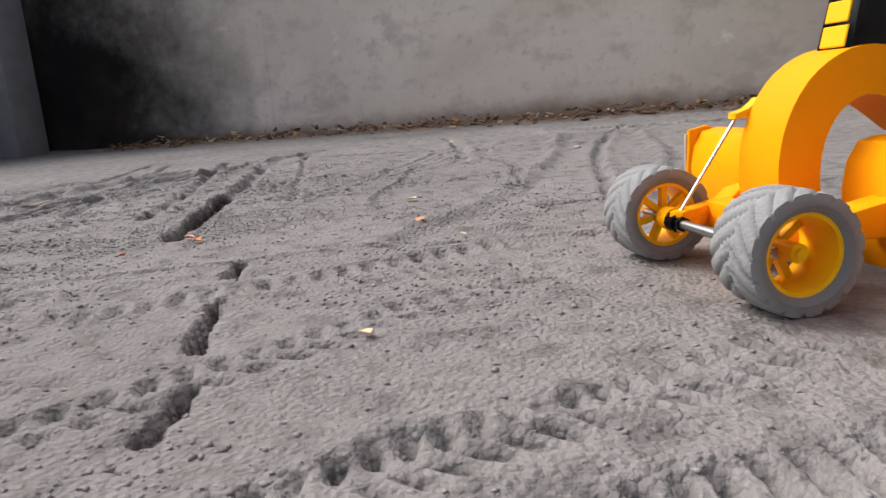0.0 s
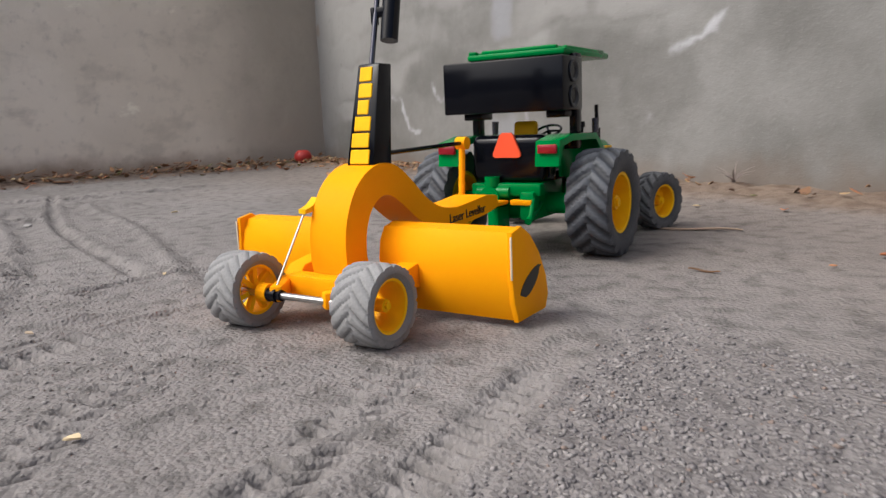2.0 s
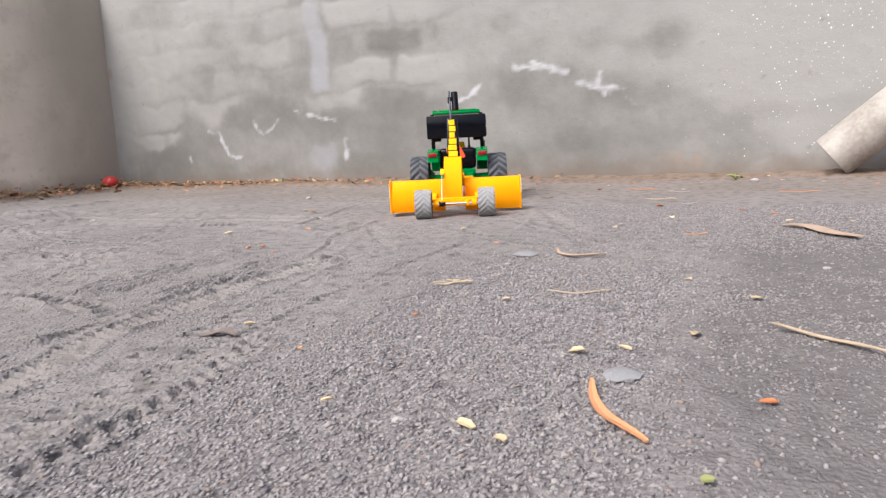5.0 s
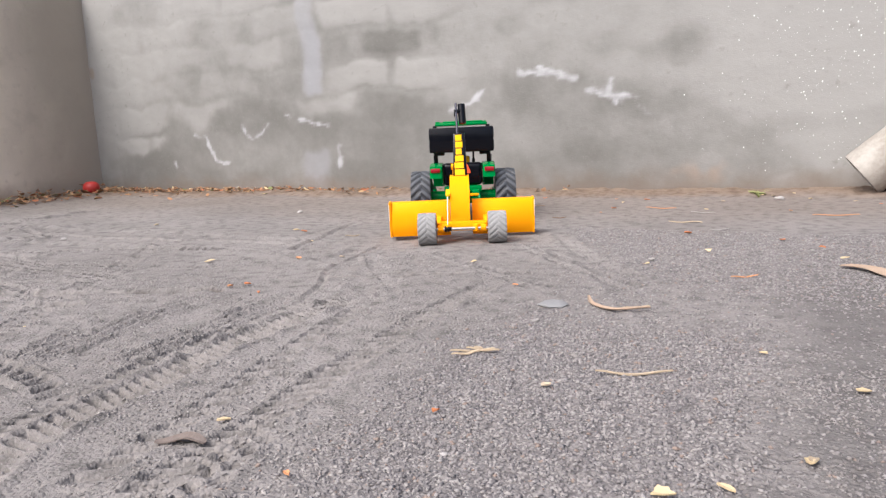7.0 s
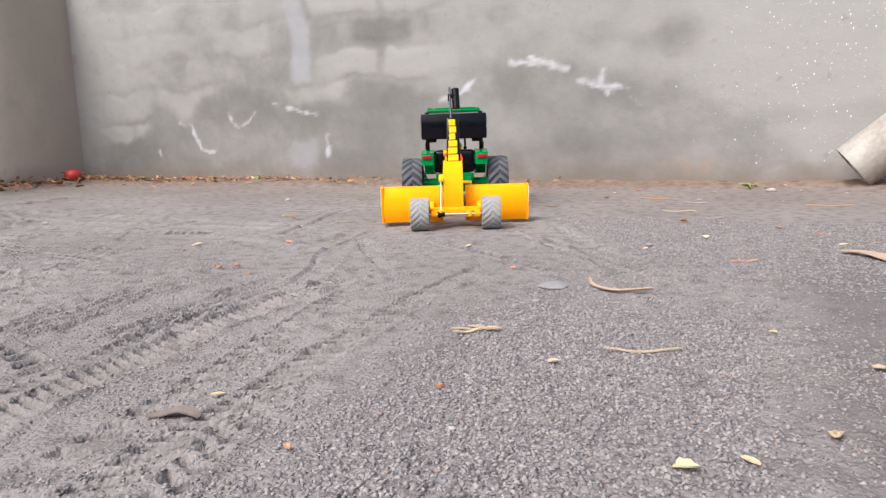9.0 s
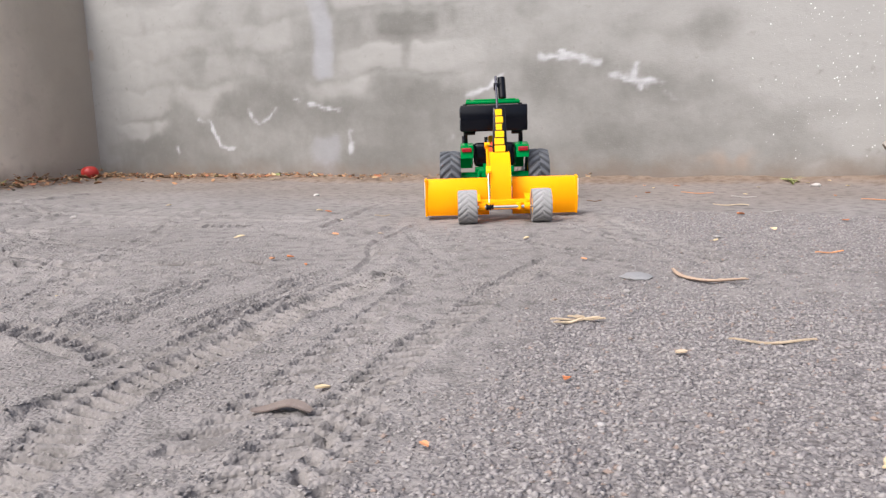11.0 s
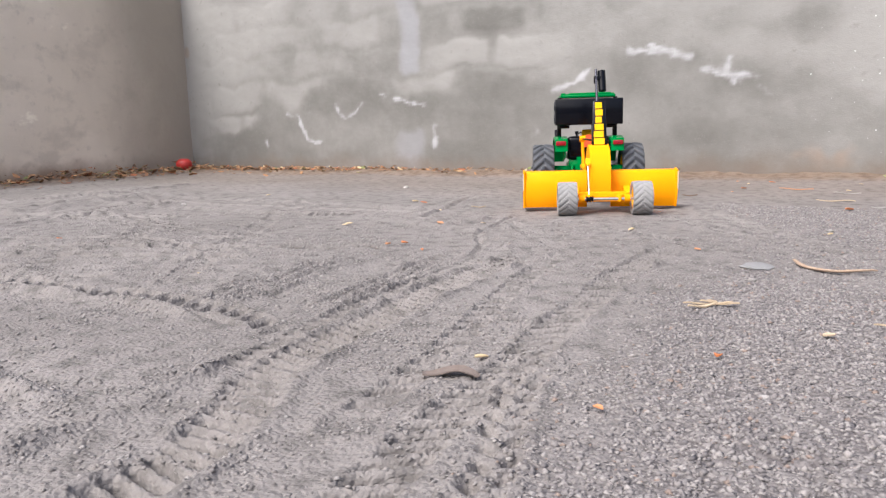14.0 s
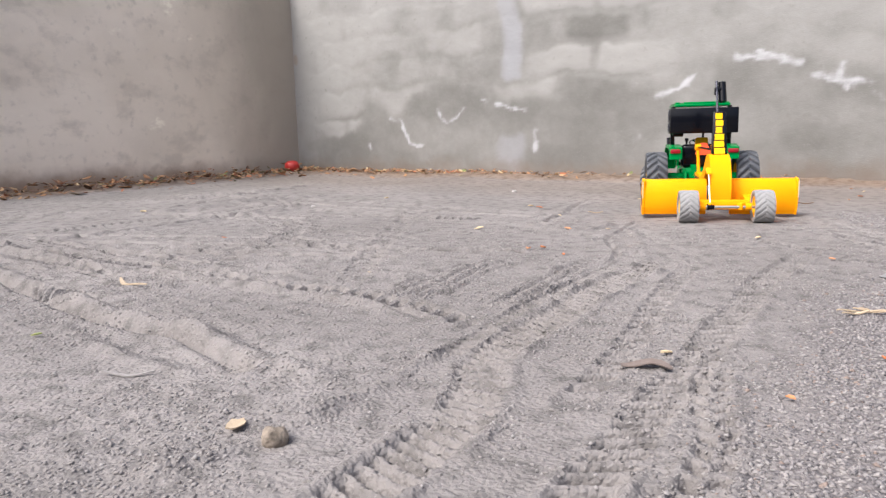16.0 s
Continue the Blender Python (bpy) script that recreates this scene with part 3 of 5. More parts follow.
def firm_at(x, y):
    """Dark trodden dust beyond the bed of grit."""
    wob = 0.05 * L1(x, y, 0.12) + 0.03 * L2(x, y, 0.03)
    edge = -0.090 + 0.25 * np.clip(0.37 - y, 0, 1)
    return step(x + 0.6 * wob, edge, edge + 0.06) * (1 - step(y + wob, 0.75, 1.15)) * (1 - step(x + 4 * wob, 0.5, 1.2)) * step(y + 4 * wob, -0.7, -0.2)


def rake_at(x, y):
    """Two combed swaths, each with its broken near end."""
    wob = 0.012 * L2(x, y, 0.03)
    m = np.zeros_like(x)
    for x0, x1, y0, y1 in ((-0.570, -0.518, 0.380, 0.60), (-0.486, -0.444, 0.392, 0.62)):
        k = x + 0.10 * (y - y0)
        m = np.maximum(m, step(k + wob, x0, x0 + 0.006) * (1 - step(k + wob, x1 - 0.006, x1)) * step(y + wob, y0, y0 + 0.008) * (1 - step(y, y1 - 0.1, y1)))
    return m


def soil_at(x, y):
    wob = 0.06 * L1(x, y, 0.15) + 0.03 * L3(x, y, 0.04)
    return np.maximum.reduce([step(y + wob, YN - 0.20, YN - 0.10), 0.35 * step(y + 2 * wob, YN - 0.62, YN - 0.25), step(-x + wob, -XW - 0.16, -XW - 0.08)])


def height(x, y):
    h = 0.004 * L1(x, y, 0.42) + 0.0018 * L2(x, y, 0.13) + 0.0012 * L3(x, y, 0.045) + 0.0005 * L1(x, y, 0.018)
    g = gravel_at(x, y)
    h += rake_at(x, y) * (0.0008 + 0.0019 * np.sin(2 * np.pi * (x + 0.10 * y + 0.010 * L1(x, y, 0.1)) / 0.0130) * (0.8 + 0.6 * L2(x, y, 0.02)) + 0.0022 * L3(x, y, 0.006))
    # small clods left where the wheels have turned
    clod = step(L2(x + 3.1, y - 1.7, 0.11) + 0.4 * L1(x, y, 0.03), 0.12, 0.32)
    h += (0.0004 + 0.0016 * g + 0.0012 * clod) * (L2(x, y, 0.0075) + 0.8 * L3(x, y, 0.0045))
    for pts, half, deep, pitch, slant, rows in TRACKS:
        s, w = along(x, y, pts, 0.035)
        aw = np.abs(w)
        end = s.max()
        inside = (1 - step(aw, half * 0.90, half * 1.15)) * step(s, 0, 0.03) * (1 - step(s, end - 0.04, end))
        worn = 0.70 + 0.30 * step(L1(s, w * 0 + half * 900, 0.10), -0.25, 0.05)
        # bars across the whole tread, or two columns of pits set half a pitch apart
        side = 1.0 * (w > 0) if rows else 0.0 * w
        run = (s + slant * (aw if rows else w) + 0.0022 * L2(x, y, 0.02)) / pitch + 0.5 * side
        ph = (run % 1 - 0.5) * pitch
        # no two lugs bite alike
        bite = np.sin(np.floor(run) * 12.9898 + side * 78.233 + half * 5000) * 43758.5453
        bite = 0.62 + 0.56 * (bite - np.floor(bite))
        rag = L3(x, y, 0.006)
        mid = np.abs(aw / half - 0.62) / 0.36 if rows else aw / half
        pit = (1 - step(np.abs(ph) / pitch + 0.07 * rag, 0.15, 0.28)) * (1 - step(mid + 0.18 * rag, 0.78, 1.0))
        lug = 1 - step(np.abs(np.abs(ph) - 0.5 * pitch), 0.0, 0.22 * pitch)
        h = h * (1 - 0.5 * inside) - inside * worn * deep * (0.10 + 1.25 * bite * pit - 0.22 * lug)
        h += worn * deep * (0.16 + 0.5 * L2(x, y, 0.015)) * np.exp(-((aw - half * 1.28) / (half * 0.25)) ** 2)
    for pts, wide, tall in RIDGES:
        s, w = along(x, y, pts, 0.05)
        end = s.max()
        rough = (0.5 + 1.0 * (L2(s, w, 0.03) + 0.5)) * step(s, 0, 0.05) * (1 - step(s, end - 0.05, end))
        h += tall * rough * (np.exp(-(w / wide) ** 2) - 0.35 * np.exp(-((w - 1.7 * wide) / wide) ** 2))
    for pts, wide, deep in GROOVES:
        s, w = along(x, y, pts, 0.05)
        h -= deep * (0.8 + 1.0 * L2(s, w, 0.025)) * np.exp(-(w / wide) ** 4)
        h += 0.4 * deep * np.exp(-((np.abs(w) - 2.0 * wide) / wide) ** 2) * (0.6 + L3(x, y, 0.02))
    for cx, cy, r, d in ((-0.448, 0.128, 0.014, 0.003),):
        q = np.hypot(x - cx, y - cy)
        h += d * np.exp(-(q / r) ** 2) * (0.5 + 1.6 * L3(x, y, 0.012)) - d * 0.6 * np.exp(-((q - 1.8 * r) / r) ** 2)
    h -= slot_at(x, y)
    so = soil_at(x, y)
    so = np.clip((so - 0.35) / 0.65, 0, 1)
    h += so * (0.006 + 0.008 * L2(x, y, 0.05) + 0.006 * L3(x, y, 0.015))
    # firm, rolled ground under the toys
    for cx, cy in ((TX, TY), (TX - 0.05, TY + 0.11), (TX - 0.105, TY + 0.235), (TX - 0.16, TY + 0.35)):
        h *= 1 - np.exp(-(np.hypot(x - cx, y - cy) / 0.085) ** 4) * 0.85
    return h




def axis_lines(lo, hi, fine_lo, fine_hi, fine, coarse):
    a = np.arange(lo, fine_lo, coarse)
    b = np.arange(fine_lo, fine_hi, fine)
    c = np.arange(fine_hi, hi + coarse, coarse)
    return np.concatenate([a, b, c])


LAID = {}


def laid(x, y):
    """The height of the ground as it was laid, at arrays of places."""
    gx, gy, z = LAID["gx"], LAID["gy"], LAID["z"]
    i, j = np.clip(np.searchsorted(gx, x) - 1, 0, len(gx) - 2), np.clip(np.searchsorted(gy, y) - 1, 0, len(gy) - 2)
    a, b = np.clip((x - gx[i]) / (gx[i + 1] - gx[i]), 0, 1), np.clip((y - gy[j]) / (gy[j + 1] - gy[j]), 0, 1)
    return (z[j, i] * (1 - a) + z[j, i + 1] * a) * (1 - b) + (z[j + 1, i] * (1 - a) + z[j + 1, i + 1] * a) * b


def build_ground():
    gx = np.concatenate([axis_lines(XW - 0.2, -0.85, -1.60, -0.85, 0.0038, 0.02)[:-1], np.arange(-0.83, -0.70, 0.0025), np.arange(-0.70, -0.24, 0.0017), np.arange(-0.24, 0.16, 0.0025), np.arange(0.16, 0.5, 0.008), np.arange(0.5, 3.0, 0.1)])
    gx = np.unique(gx.round(5))
    gy = np.concatenate([np.arange(-3.2, -0.1, 0.1), np.arange(-0.1, 0.08, 0.01), np.arange(0.08, 0.56, 0.0018), np.arange(0.56, 1.0, 0.0027), np.arange(1.0, 1.30, 0.005), np.arange(1.30, YN + 0.25, 0.008)])
    gy = np.unique(gy.round(5))
    x, y = (a.ravel() for a in np.meshgrid(gx, gy))
    z = height(x, y)
    nx, ny = len(gx), len(gy)
    LAID.update(gx=gx, gy=gy, z=z.reshape(len(gy), len(gx)))
    me = bpy.data.meshes.new("ground")
    me.vertices.add(nx * ny)
    me.vertices.foreach_set("co", np.stack([x, y, z], 1).ravel())
    i = (np.arange(ny - 1)[:, None] * nx + np.arange(nx - 1)[None]).ravel()
    quads = np.stack([i, i + 1, i + nx + 1, i + nx], 1)
    me.loops.add(quads.size)
    me.loops.foreach_set("vertex_index", quads.ravel())
    me.polygons.add(len(quads))
    me.polygons.foreach_set("loop_start", np.arange(len(quads)) * 4)
    me.polygons.foreach_set("use_smooth", np.ones(len(quads), bool))
    me.update(calc_edges=True)
    at = me.color_attributes.new("zone", "FLOAT_COLOR", "POINT")
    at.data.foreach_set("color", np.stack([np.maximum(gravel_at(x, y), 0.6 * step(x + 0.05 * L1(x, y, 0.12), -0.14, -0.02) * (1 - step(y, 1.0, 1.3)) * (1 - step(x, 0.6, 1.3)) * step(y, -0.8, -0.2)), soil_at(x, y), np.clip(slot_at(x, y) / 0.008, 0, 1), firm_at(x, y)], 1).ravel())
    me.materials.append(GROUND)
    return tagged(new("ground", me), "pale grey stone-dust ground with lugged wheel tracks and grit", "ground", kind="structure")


def grains(name, n, where, radius, material, label, seed, keep):
    """Many small angular grains, half sunk in the ground, in one mesh."""
    rs = np.random.RandomState(seed)
    x, y = rs.uniform(where[0], where[1], n), rs.uniform(where[2], where[3], n)
    ok = rs.rand(n) < keep(x, y)
    x, y = x[ok], y[ok]
    n = len(x)
    r = radius[0] + (radius[1] - radius[0]) * rs.rand(n) ** 2.2
    base = np.array([(1, 0, 0), (0, 1, 0), (-1, 0, 0), (0, -1, 0), (0, 0, 1), (0, 0, -1.0)])
    v = base[None] * (0.65 + 0.7 * rs.rand(n, 6, 1)) + 0.25 * rs.randn(n, 6, 3)
    a = rs.rand(n) * 6.283
    c, s = np.cos(a)[:, None], np.sin(a)[:, None]
    v = np.stack([v[..., 0] * c - v[..., 1] * s, v[..., 0] * s + v[..., 1] * c, v[..., 2] * 0.65], -1) * r[:, None, None]
    v += np.stack([x, y, laid(x, y) + 0.12 * r], 1)[:, None]
    tri = np.array([(0, 1, 4), (1, 2, 4), (2, 3, 4), (3, 0, 4), (1, 0, 5), (2, 1, 5), (3, 2, 5), (0, 3, 5)])
    f = (np.arange(n)[:, None, None] * 6 + tri[None]).reshape(-1, 3)
    me = bpy.data.meshes.new(name)
    me.vertices.add(n * 6)
    me.vertices.foreach_set("co", v.ravel())
    me.loops.add(f.size)
    me.loops.foreach_set("vertex_index", f.ravel())
    me.polygons.add(len(f))
    me.polygons.foreach_set("loop_start", np.arange(len(f)) * 3)
    me.update(calc_edges=True)
    me.materials.append(material)
    return tagged(new(name, me), label, "gravel", kind="stuff")


build_ground()
grains("gravel", 210000, (-0.36, 0.20, 0.06, 1.08), (0.0006, 0.0016), GRIT, "coarse grey angular grit lying on stone dust", 5, lambda x, y: gravel_at(x, y))
grains("dust_crumbs", 320000, (-1.10, 0.05, 0.06, 0.95), (0.0004, 0.0014), CRUMB, "pale crumbs of pressed stone dust beside wheel tracks", 6, lambda x, y: (0.11 + 0.60 * np.maximum(rake_at(x, y), step(L2(x, y, 0.07) + 0.5 * L3(x, y, 0.02), 0.06, 0.34))) * (1 - 0.75 * step(y, 0.58, 0.75)) * (1 - 0.7 * step(-x, 0.75, 1.2)) * (1 - 0.8 * gravel_at(x, y)))

# ---- walls ----
HIGH = 1.15


def wall(name, lo, hi, material, label):
    bm = bmesh.new()
    box(bm, [(a + b) / 2 for a, b in zip(lo, hi)], [b - a for a, b in zip(lo, hi)], 0.004)
    return tagged(link(name, bm, material), label, "wall", kind="structure")


# mortar smears: way points (x, z), half width
SMEARS = [
    ([(-0.645, 0.268), (-0.60, 0.262), (-0.55, 0.255), (-0.512, 0.243)], 0.0085),
    ([(-0.60, 0.275), (-0.57, 0.262)], 0.006),
    ([(-0.490, 0.218), (-0.44, 0.205), (-0.385, 0.200)], 0.0075),
    ([(-0.437, 0.238), (-0.443, 0.205), (-0.425, 0.188)], 0.0075),
    ([(-0.452, 0.215), (-0.435, 0.195), (-0.41, 0.19)], 0.011),
    ([(-0.380, 0.180), (-0.355, 0.160)], 0.005),
    ([(-0.82, 0.190), (-0.79, 0.196), (-0.755, 0.212), (-0.730, 0.236)], 0.0075),
    ([(-0.81, 0.195), (-0.775, 0.204)], 0.011),
    ([(-1.462, 0.180), (-1.448, 0.155), (-1.42, 0.147), (-1.39, 0.158), (-1.370, 0.186)], 0.0065),
    ([(-1.44, 0.155), (-1.40, 0.155)], 0.012),
]
SMEARS += [
    ([(-1.31, 0.204), (-1.25, 0.186), (-1.17, 0.172)], 0.0060),
    ([(-1.29, 0.196), (-1.22, 0.182)], 0.010),
    ([(-1.64, 0.162), (-1.60, 0.156), (-1.585, 0.12), (-1.565, 0.085), (-1.52, 0.080)], 0.0065),
    ([(-0.910, 0.080), (-0.875, 0.092), (-0.860, 0.100)], 0.010),
    ([(-1.140, 0.118), (-1.138, 0.09), (-1.140, 0.066)], 0.0095),
    ([(-1.73, 0.086), (-1.725, 0.076)], 0.008),
    ([(-1.50, 0.010), (-1.36, 0.008)], 0.005),
]
# upper rim of the damp lower coat: (x, z)
DAMP_X = [-2.06, -1.98, -1.93, -1.86, -1.80, -1.72, -1.66, -1.60, -1.54, -1.45, -1.30, -1.15, -1.02, -0.92, -0.82, -0.72, -0.62, -0.50, -0.38, -0.20, 0.10, 0.6]
DAMP_Z = [0.13, 0.17, 0.165, 0.11, 0.14, 0.18, 0.195, 0.165, 0.20, 0.215, 0.19, 0.195, 0.20, 0.22, 0.23, 0.26, 0.25, 0.235, 0.21, 0.17, 0.13, 0.12]


def near_line(x, z, pts):
    d = np.full_like(x, 9.0)
    for (ax, az), (bx, bz) in zip(pts[:-1], pts[1:]):
        l2 = (bx - ax) ** 2 + (bz - az) ** 2
        u = np.clip(((x - ax) * (bx - ax) + (z - az) * (bz - az)) / l2, 0, 1)
        d = np.minimum(d, np.hypot(x - ax - u * (bx - ax), z - az - u * (bz - az)))
    return d


def build_wall_north():
    """A coated block wall: the front is one relief sheet that carries its stains and some painted brightness, with the
    block behind it.
    """
    gx, gz = np.arange(XW - 0.02, 1.0, 0.006), np.arange(-0.06, 1.0, 0.006)
    x, z = (a.ravel() for a in np.meshgrid(gx, gz))
    wx, wz = x + 0.03 * L1(x, z, 0.09) + 0.010 * L3(x, z, 0.02), z + 0.03 * L2(x, z, 0.08) + 0.010 * L1(x, z, 0.02)
    # blocks that show through the thin coat
    row = np.floor((wz - 0.02) / 0.078)
    bx = (wx + 0.11 * (row % 2)) / 0.215
    col = np.floor(bx)
    tone = (np.sin(row * 127.1 + col * 311.7) * 43758.5453) % 1.0
    fx, fz = np.abs(bx - col - 0.5) * 2, np.abs((wz - 0.02) / 0.078 - row - 0.5) * 2
    face = (1 - step(fx, 0.70, 1.0)) * (1 - step(fz, 0.45, 1.0))
    blocky = (1 - 0.7 * step(wx, -1.05, -0.50)) * (0.35 + 0.65 * step(L2(x + 3, z, 0.3), -0.15, 0.15))
    rim = np.interp(wx, DAMP_X, DAMP_Z) + 0.05 * L3(x, z, 0.07)
    dry = step(wz, rim - 0.020, rim + 0.045)
    cloud = L1(x, z * 1.2, 0.30) * 0.55 + L2(x, z * 1.2, 0.12) * 0.45 + 0.22 * (step(L3(wx, wz * 1.5, 0.07), -0.16, 0.18) - 0.5)
    v = 0.26 + 0.25 * dry + 0.50 * cloud + 0.20 * dry * step(wx, -0.62, -0.30) * step(wz, 0.24, 0.42)
    v += blocky * dry * (1.15 * face * (tone - 0.34) - 0.10 * step(fz, 0.7, 1.0))
    # brighter light painted into the tone: to the right, and beside the shaded corner
    v += 0.52 * step(x, -0.50, 0.05) + 0.30 * (1 - step(wx, -2.02, -1.80))
    v -= 0.25 * np.exp(-((wz - 0.31) / 0.03) ** 2) * step(x, -0.52, -0.45) * (1 - step(x, -0.28, -0.18))
    smear = np.zeros_like(x)
    sx, sz = x + 0.006 * L2(x, z, 0.016) + 0.005 * L3(x, z, 0.009), z + 0.008 * L1(x, z, 0.016) + 0.005 * L2(x, z, 0.009)
    for pts, half in SMEARS:
        d = near_line(sx, sz, pts)
        soft = 0.46 if half > 0.0098 else 0.85
        half = 1.15 * half
        smear = np.maximum.reduce([smear, soft * np.exp(-(d / half) ** 2) * (0.86 + 0.8 * L3(x, z, 0.024) + 0.5 * L2(x, z, 0.012)), 0.30 * np.exp(-(d / (2.3 * half)) ** 2)])
    streak = np.exp(-((wx + 1.215) / 0.034) ** 4) * step(wz, 0.245, 0.275) * (0.65 + 0.6 * L2(x, z * 0.3, 0.05))
    streak = np.maximum(streak, 0.7 * np.exp(-((wx + 1.215) / 0.05) ** 4) * (1 - step(wz, 0.09, 0.13)))
    rust = np.exp(-((wx + 0.245) / 0.075) ** 2 - ((wz - 0.035) / 0.040) ** 2) * (0.8 + L3(x, z, 0.02))
    rust = np.maximum(rust, 1.1 * np.exp(-((wx + 2.040) / 0.016) ** 2 - ((wz - 0.368) / 0.028) ** 4))
    y = YN + 0.0025 * L1(x, z, 0.12) + 0.0012 * L3(x, z, 0.03) + 0.0016 * blocky * dry * (1 - face) - 0.0010 * smear
    nx, nz = len(gx), len(gz)
    n = nx * nz
    i = (np.arange(nz - 1)[:, None] * nx + np.arange(nx - 1)[None]).ravel()
    quads = np.stack([i, i + 1, i + nx + 1, i + nx], 1)
    x0, x1, z0, z1 = XW - 0.2, 2.6, -0.2, HIGH
    y0, y1 = YN + 0.006, YN + 0.2
    block = np.array([(x0, y0, z0), (x1, y0, z0), (x1, y1, z0), (x0, y1, z0), (x0, y0, z1), (x1, y0, z1), (x1, y1, z1), (x0, y1, z1)])
    sides = np.array([(0, 1, 5, 4), (1, 2, 6, 5), (2, 3, 7, 6), (3, 0, 4, 7), (4, 5, 6, 7), (3, 2, 1, 0)]) + n
    me = bpy.data.meshes.new("wall_north")
    co = np.concatenate([np.stack([x, y, z], 1), block])
    me.vertices.add(len(co))
    me.vertices.foreach_set("co", co.ravel())
    f = np.concatenate([quads, sides])
    me.loops.add(f.size)
    me.loops.foreach_set("vertex_index", f.ravel())
    me.polygons.add(len(f))
    me.polygons.foreach_set("loop_start", np.arange(len(f)) * 4)
    me.polygons.foreach_set("use_smooth", np.arange(len(f)) < len(quads))
    me.update(calc_edges=True)
    at = me.color_attributes.new("stain_light", "FLOAT_COLOR", "POINT")
    col4 = np.stack([np.clip(v, 0, 1), np.clip(smear, 0, 1), np.clip(streak, 0, 1), np.clip(rust, 0, 1)], 1)
    at.data.foreach_set("color", np.concatenate([col4, np.tile((0.5, 0, 0, 0), (8, 1))]).ravel())
    me.materials.append(WALL_N)
    return tagged(new("wall_north", me), "grey cement-coated block wall with pale blotches and white smears", "wall", kind="structure")


wall_north = build_wall_north()
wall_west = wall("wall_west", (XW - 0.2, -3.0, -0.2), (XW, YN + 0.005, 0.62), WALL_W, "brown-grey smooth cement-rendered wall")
# stub added to keep light off the west wall's far end
wall("shade_stub", (XW + 0.003, -1.24, -0.2), (-1.35, -1.04, 0.85), WALL_PLAIN, "plain grey cement stub added to shade the west wall")
wall("wall_east", (2.4, -3.0, -0.2), (2.6, YN - 0.003, 0.45), WALL_PLAIN, "plain grey cement wall")
wall("wall_back", (XW + 0.003, -3.2, -0.2), (2.397, -3.0, 0.85), WALL_PLAIN, "plain grey cement wall")


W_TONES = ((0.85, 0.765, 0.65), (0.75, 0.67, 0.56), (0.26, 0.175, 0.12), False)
# colour for the shade painted beside the post
SHADE_SKIN = wall_mat("brown_black_shade", *W_TONES, ((0.010, 0.008, 0.007), (0.03, 0.022, 0.017), 5, 0.30, 1.0))


def skin(name, rows, cores, material):
    """A sheet of quads from rows of places, with how thick the skin is at each."""
    nr, nc = len(rows), len(rows[0])
    me = bpy.data.meshes.new(name)
    me.from_pydata([tuple(p) for r in rows for p in r], [], [(i * nc + j, i * nc + j + 1, (i + 1) * nc + j + 1, (i + 1) * nc + j) for i in range(nr - 1) for j in range(nc - 1)])
    at = me.attributes.new("core", "FLOAT", "POINT")
    at.data.foreach_set("value", [c for r in cores for c in r])
    me.materials.append(material)
    return me


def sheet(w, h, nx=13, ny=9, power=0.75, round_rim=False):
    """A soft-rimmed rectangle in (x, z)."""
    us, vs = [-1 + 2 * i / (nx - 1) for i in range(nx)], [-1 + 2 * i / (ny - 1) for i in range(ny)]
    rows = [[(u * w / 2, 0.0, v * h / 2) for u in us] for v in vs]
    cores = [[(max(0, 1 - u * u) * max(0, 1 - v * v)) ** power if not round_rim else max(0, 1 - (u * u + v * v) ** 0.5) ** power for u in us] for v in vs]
    return rows, cores


def on_wall(name, me, at, label="", turn=0.0):
    ob = new(name, me)
    ob.matrix_local = pose(*at, 0, 0, turn)
    ob.parent = wall_north if not turn else wall_west
    return tagged(ob, label=label)


rs = random.Random(4)
# brown-black sheet that paints the shade at the west wall's dark end
on_wall("shade_sheet", skin("shade_sheet", *sheet(1.35, 1.6, 21, 21, 0.42, True), SHADE_SKIN), (XW + 0.0012, -0.74, 0.12), "brown-black painted shade", 90)
# tiny white beads in place of the sparkle on the cement
bm = bmesh.new()
for _ in range(700):
    px = rs.gauss(-0.02, 0.11)
    pz = abs(rs.gauss(0.26, 0.15)) + 0.04
    if px < -0.30 or px > 0.4:
        continue
    q = 0.0004 + 0.0011 * rs.random() ** 3
    bmesh.ops.create_icosphere(bm, subdivisions=1, radius=q, matrix=Matrix.Translation((px, YN - 0.0003, pz)) @ Matrix.Diagonal((1, 0.5, rs.uniform(0.8, 1.6), 1)))
part("glint_specks", bm, GLINT, wall_north, "many small white specks standing in for glints", False)["kind"] = "stuff"

# boards and post in the dark end of the west wall
bm = bmesh.new()
box(bm, (XW + 0.075, -0.865, 0.62), (0.12, 0.085, 1.24), 0.006)
post = tagged(link("board_post", bm, GREY_WOOD, True), "weathered grey wooden post standing by the wall", "post")
bm = bmesh.new()
box(bm, (XW + 0.05, -0.965, 0.60), (0.03, 0.022, 1.20), 0.003)
tagged(link("batten", bm, TAN_WOOD, True), "narrow tan wooden batten standing by the wall", "board")


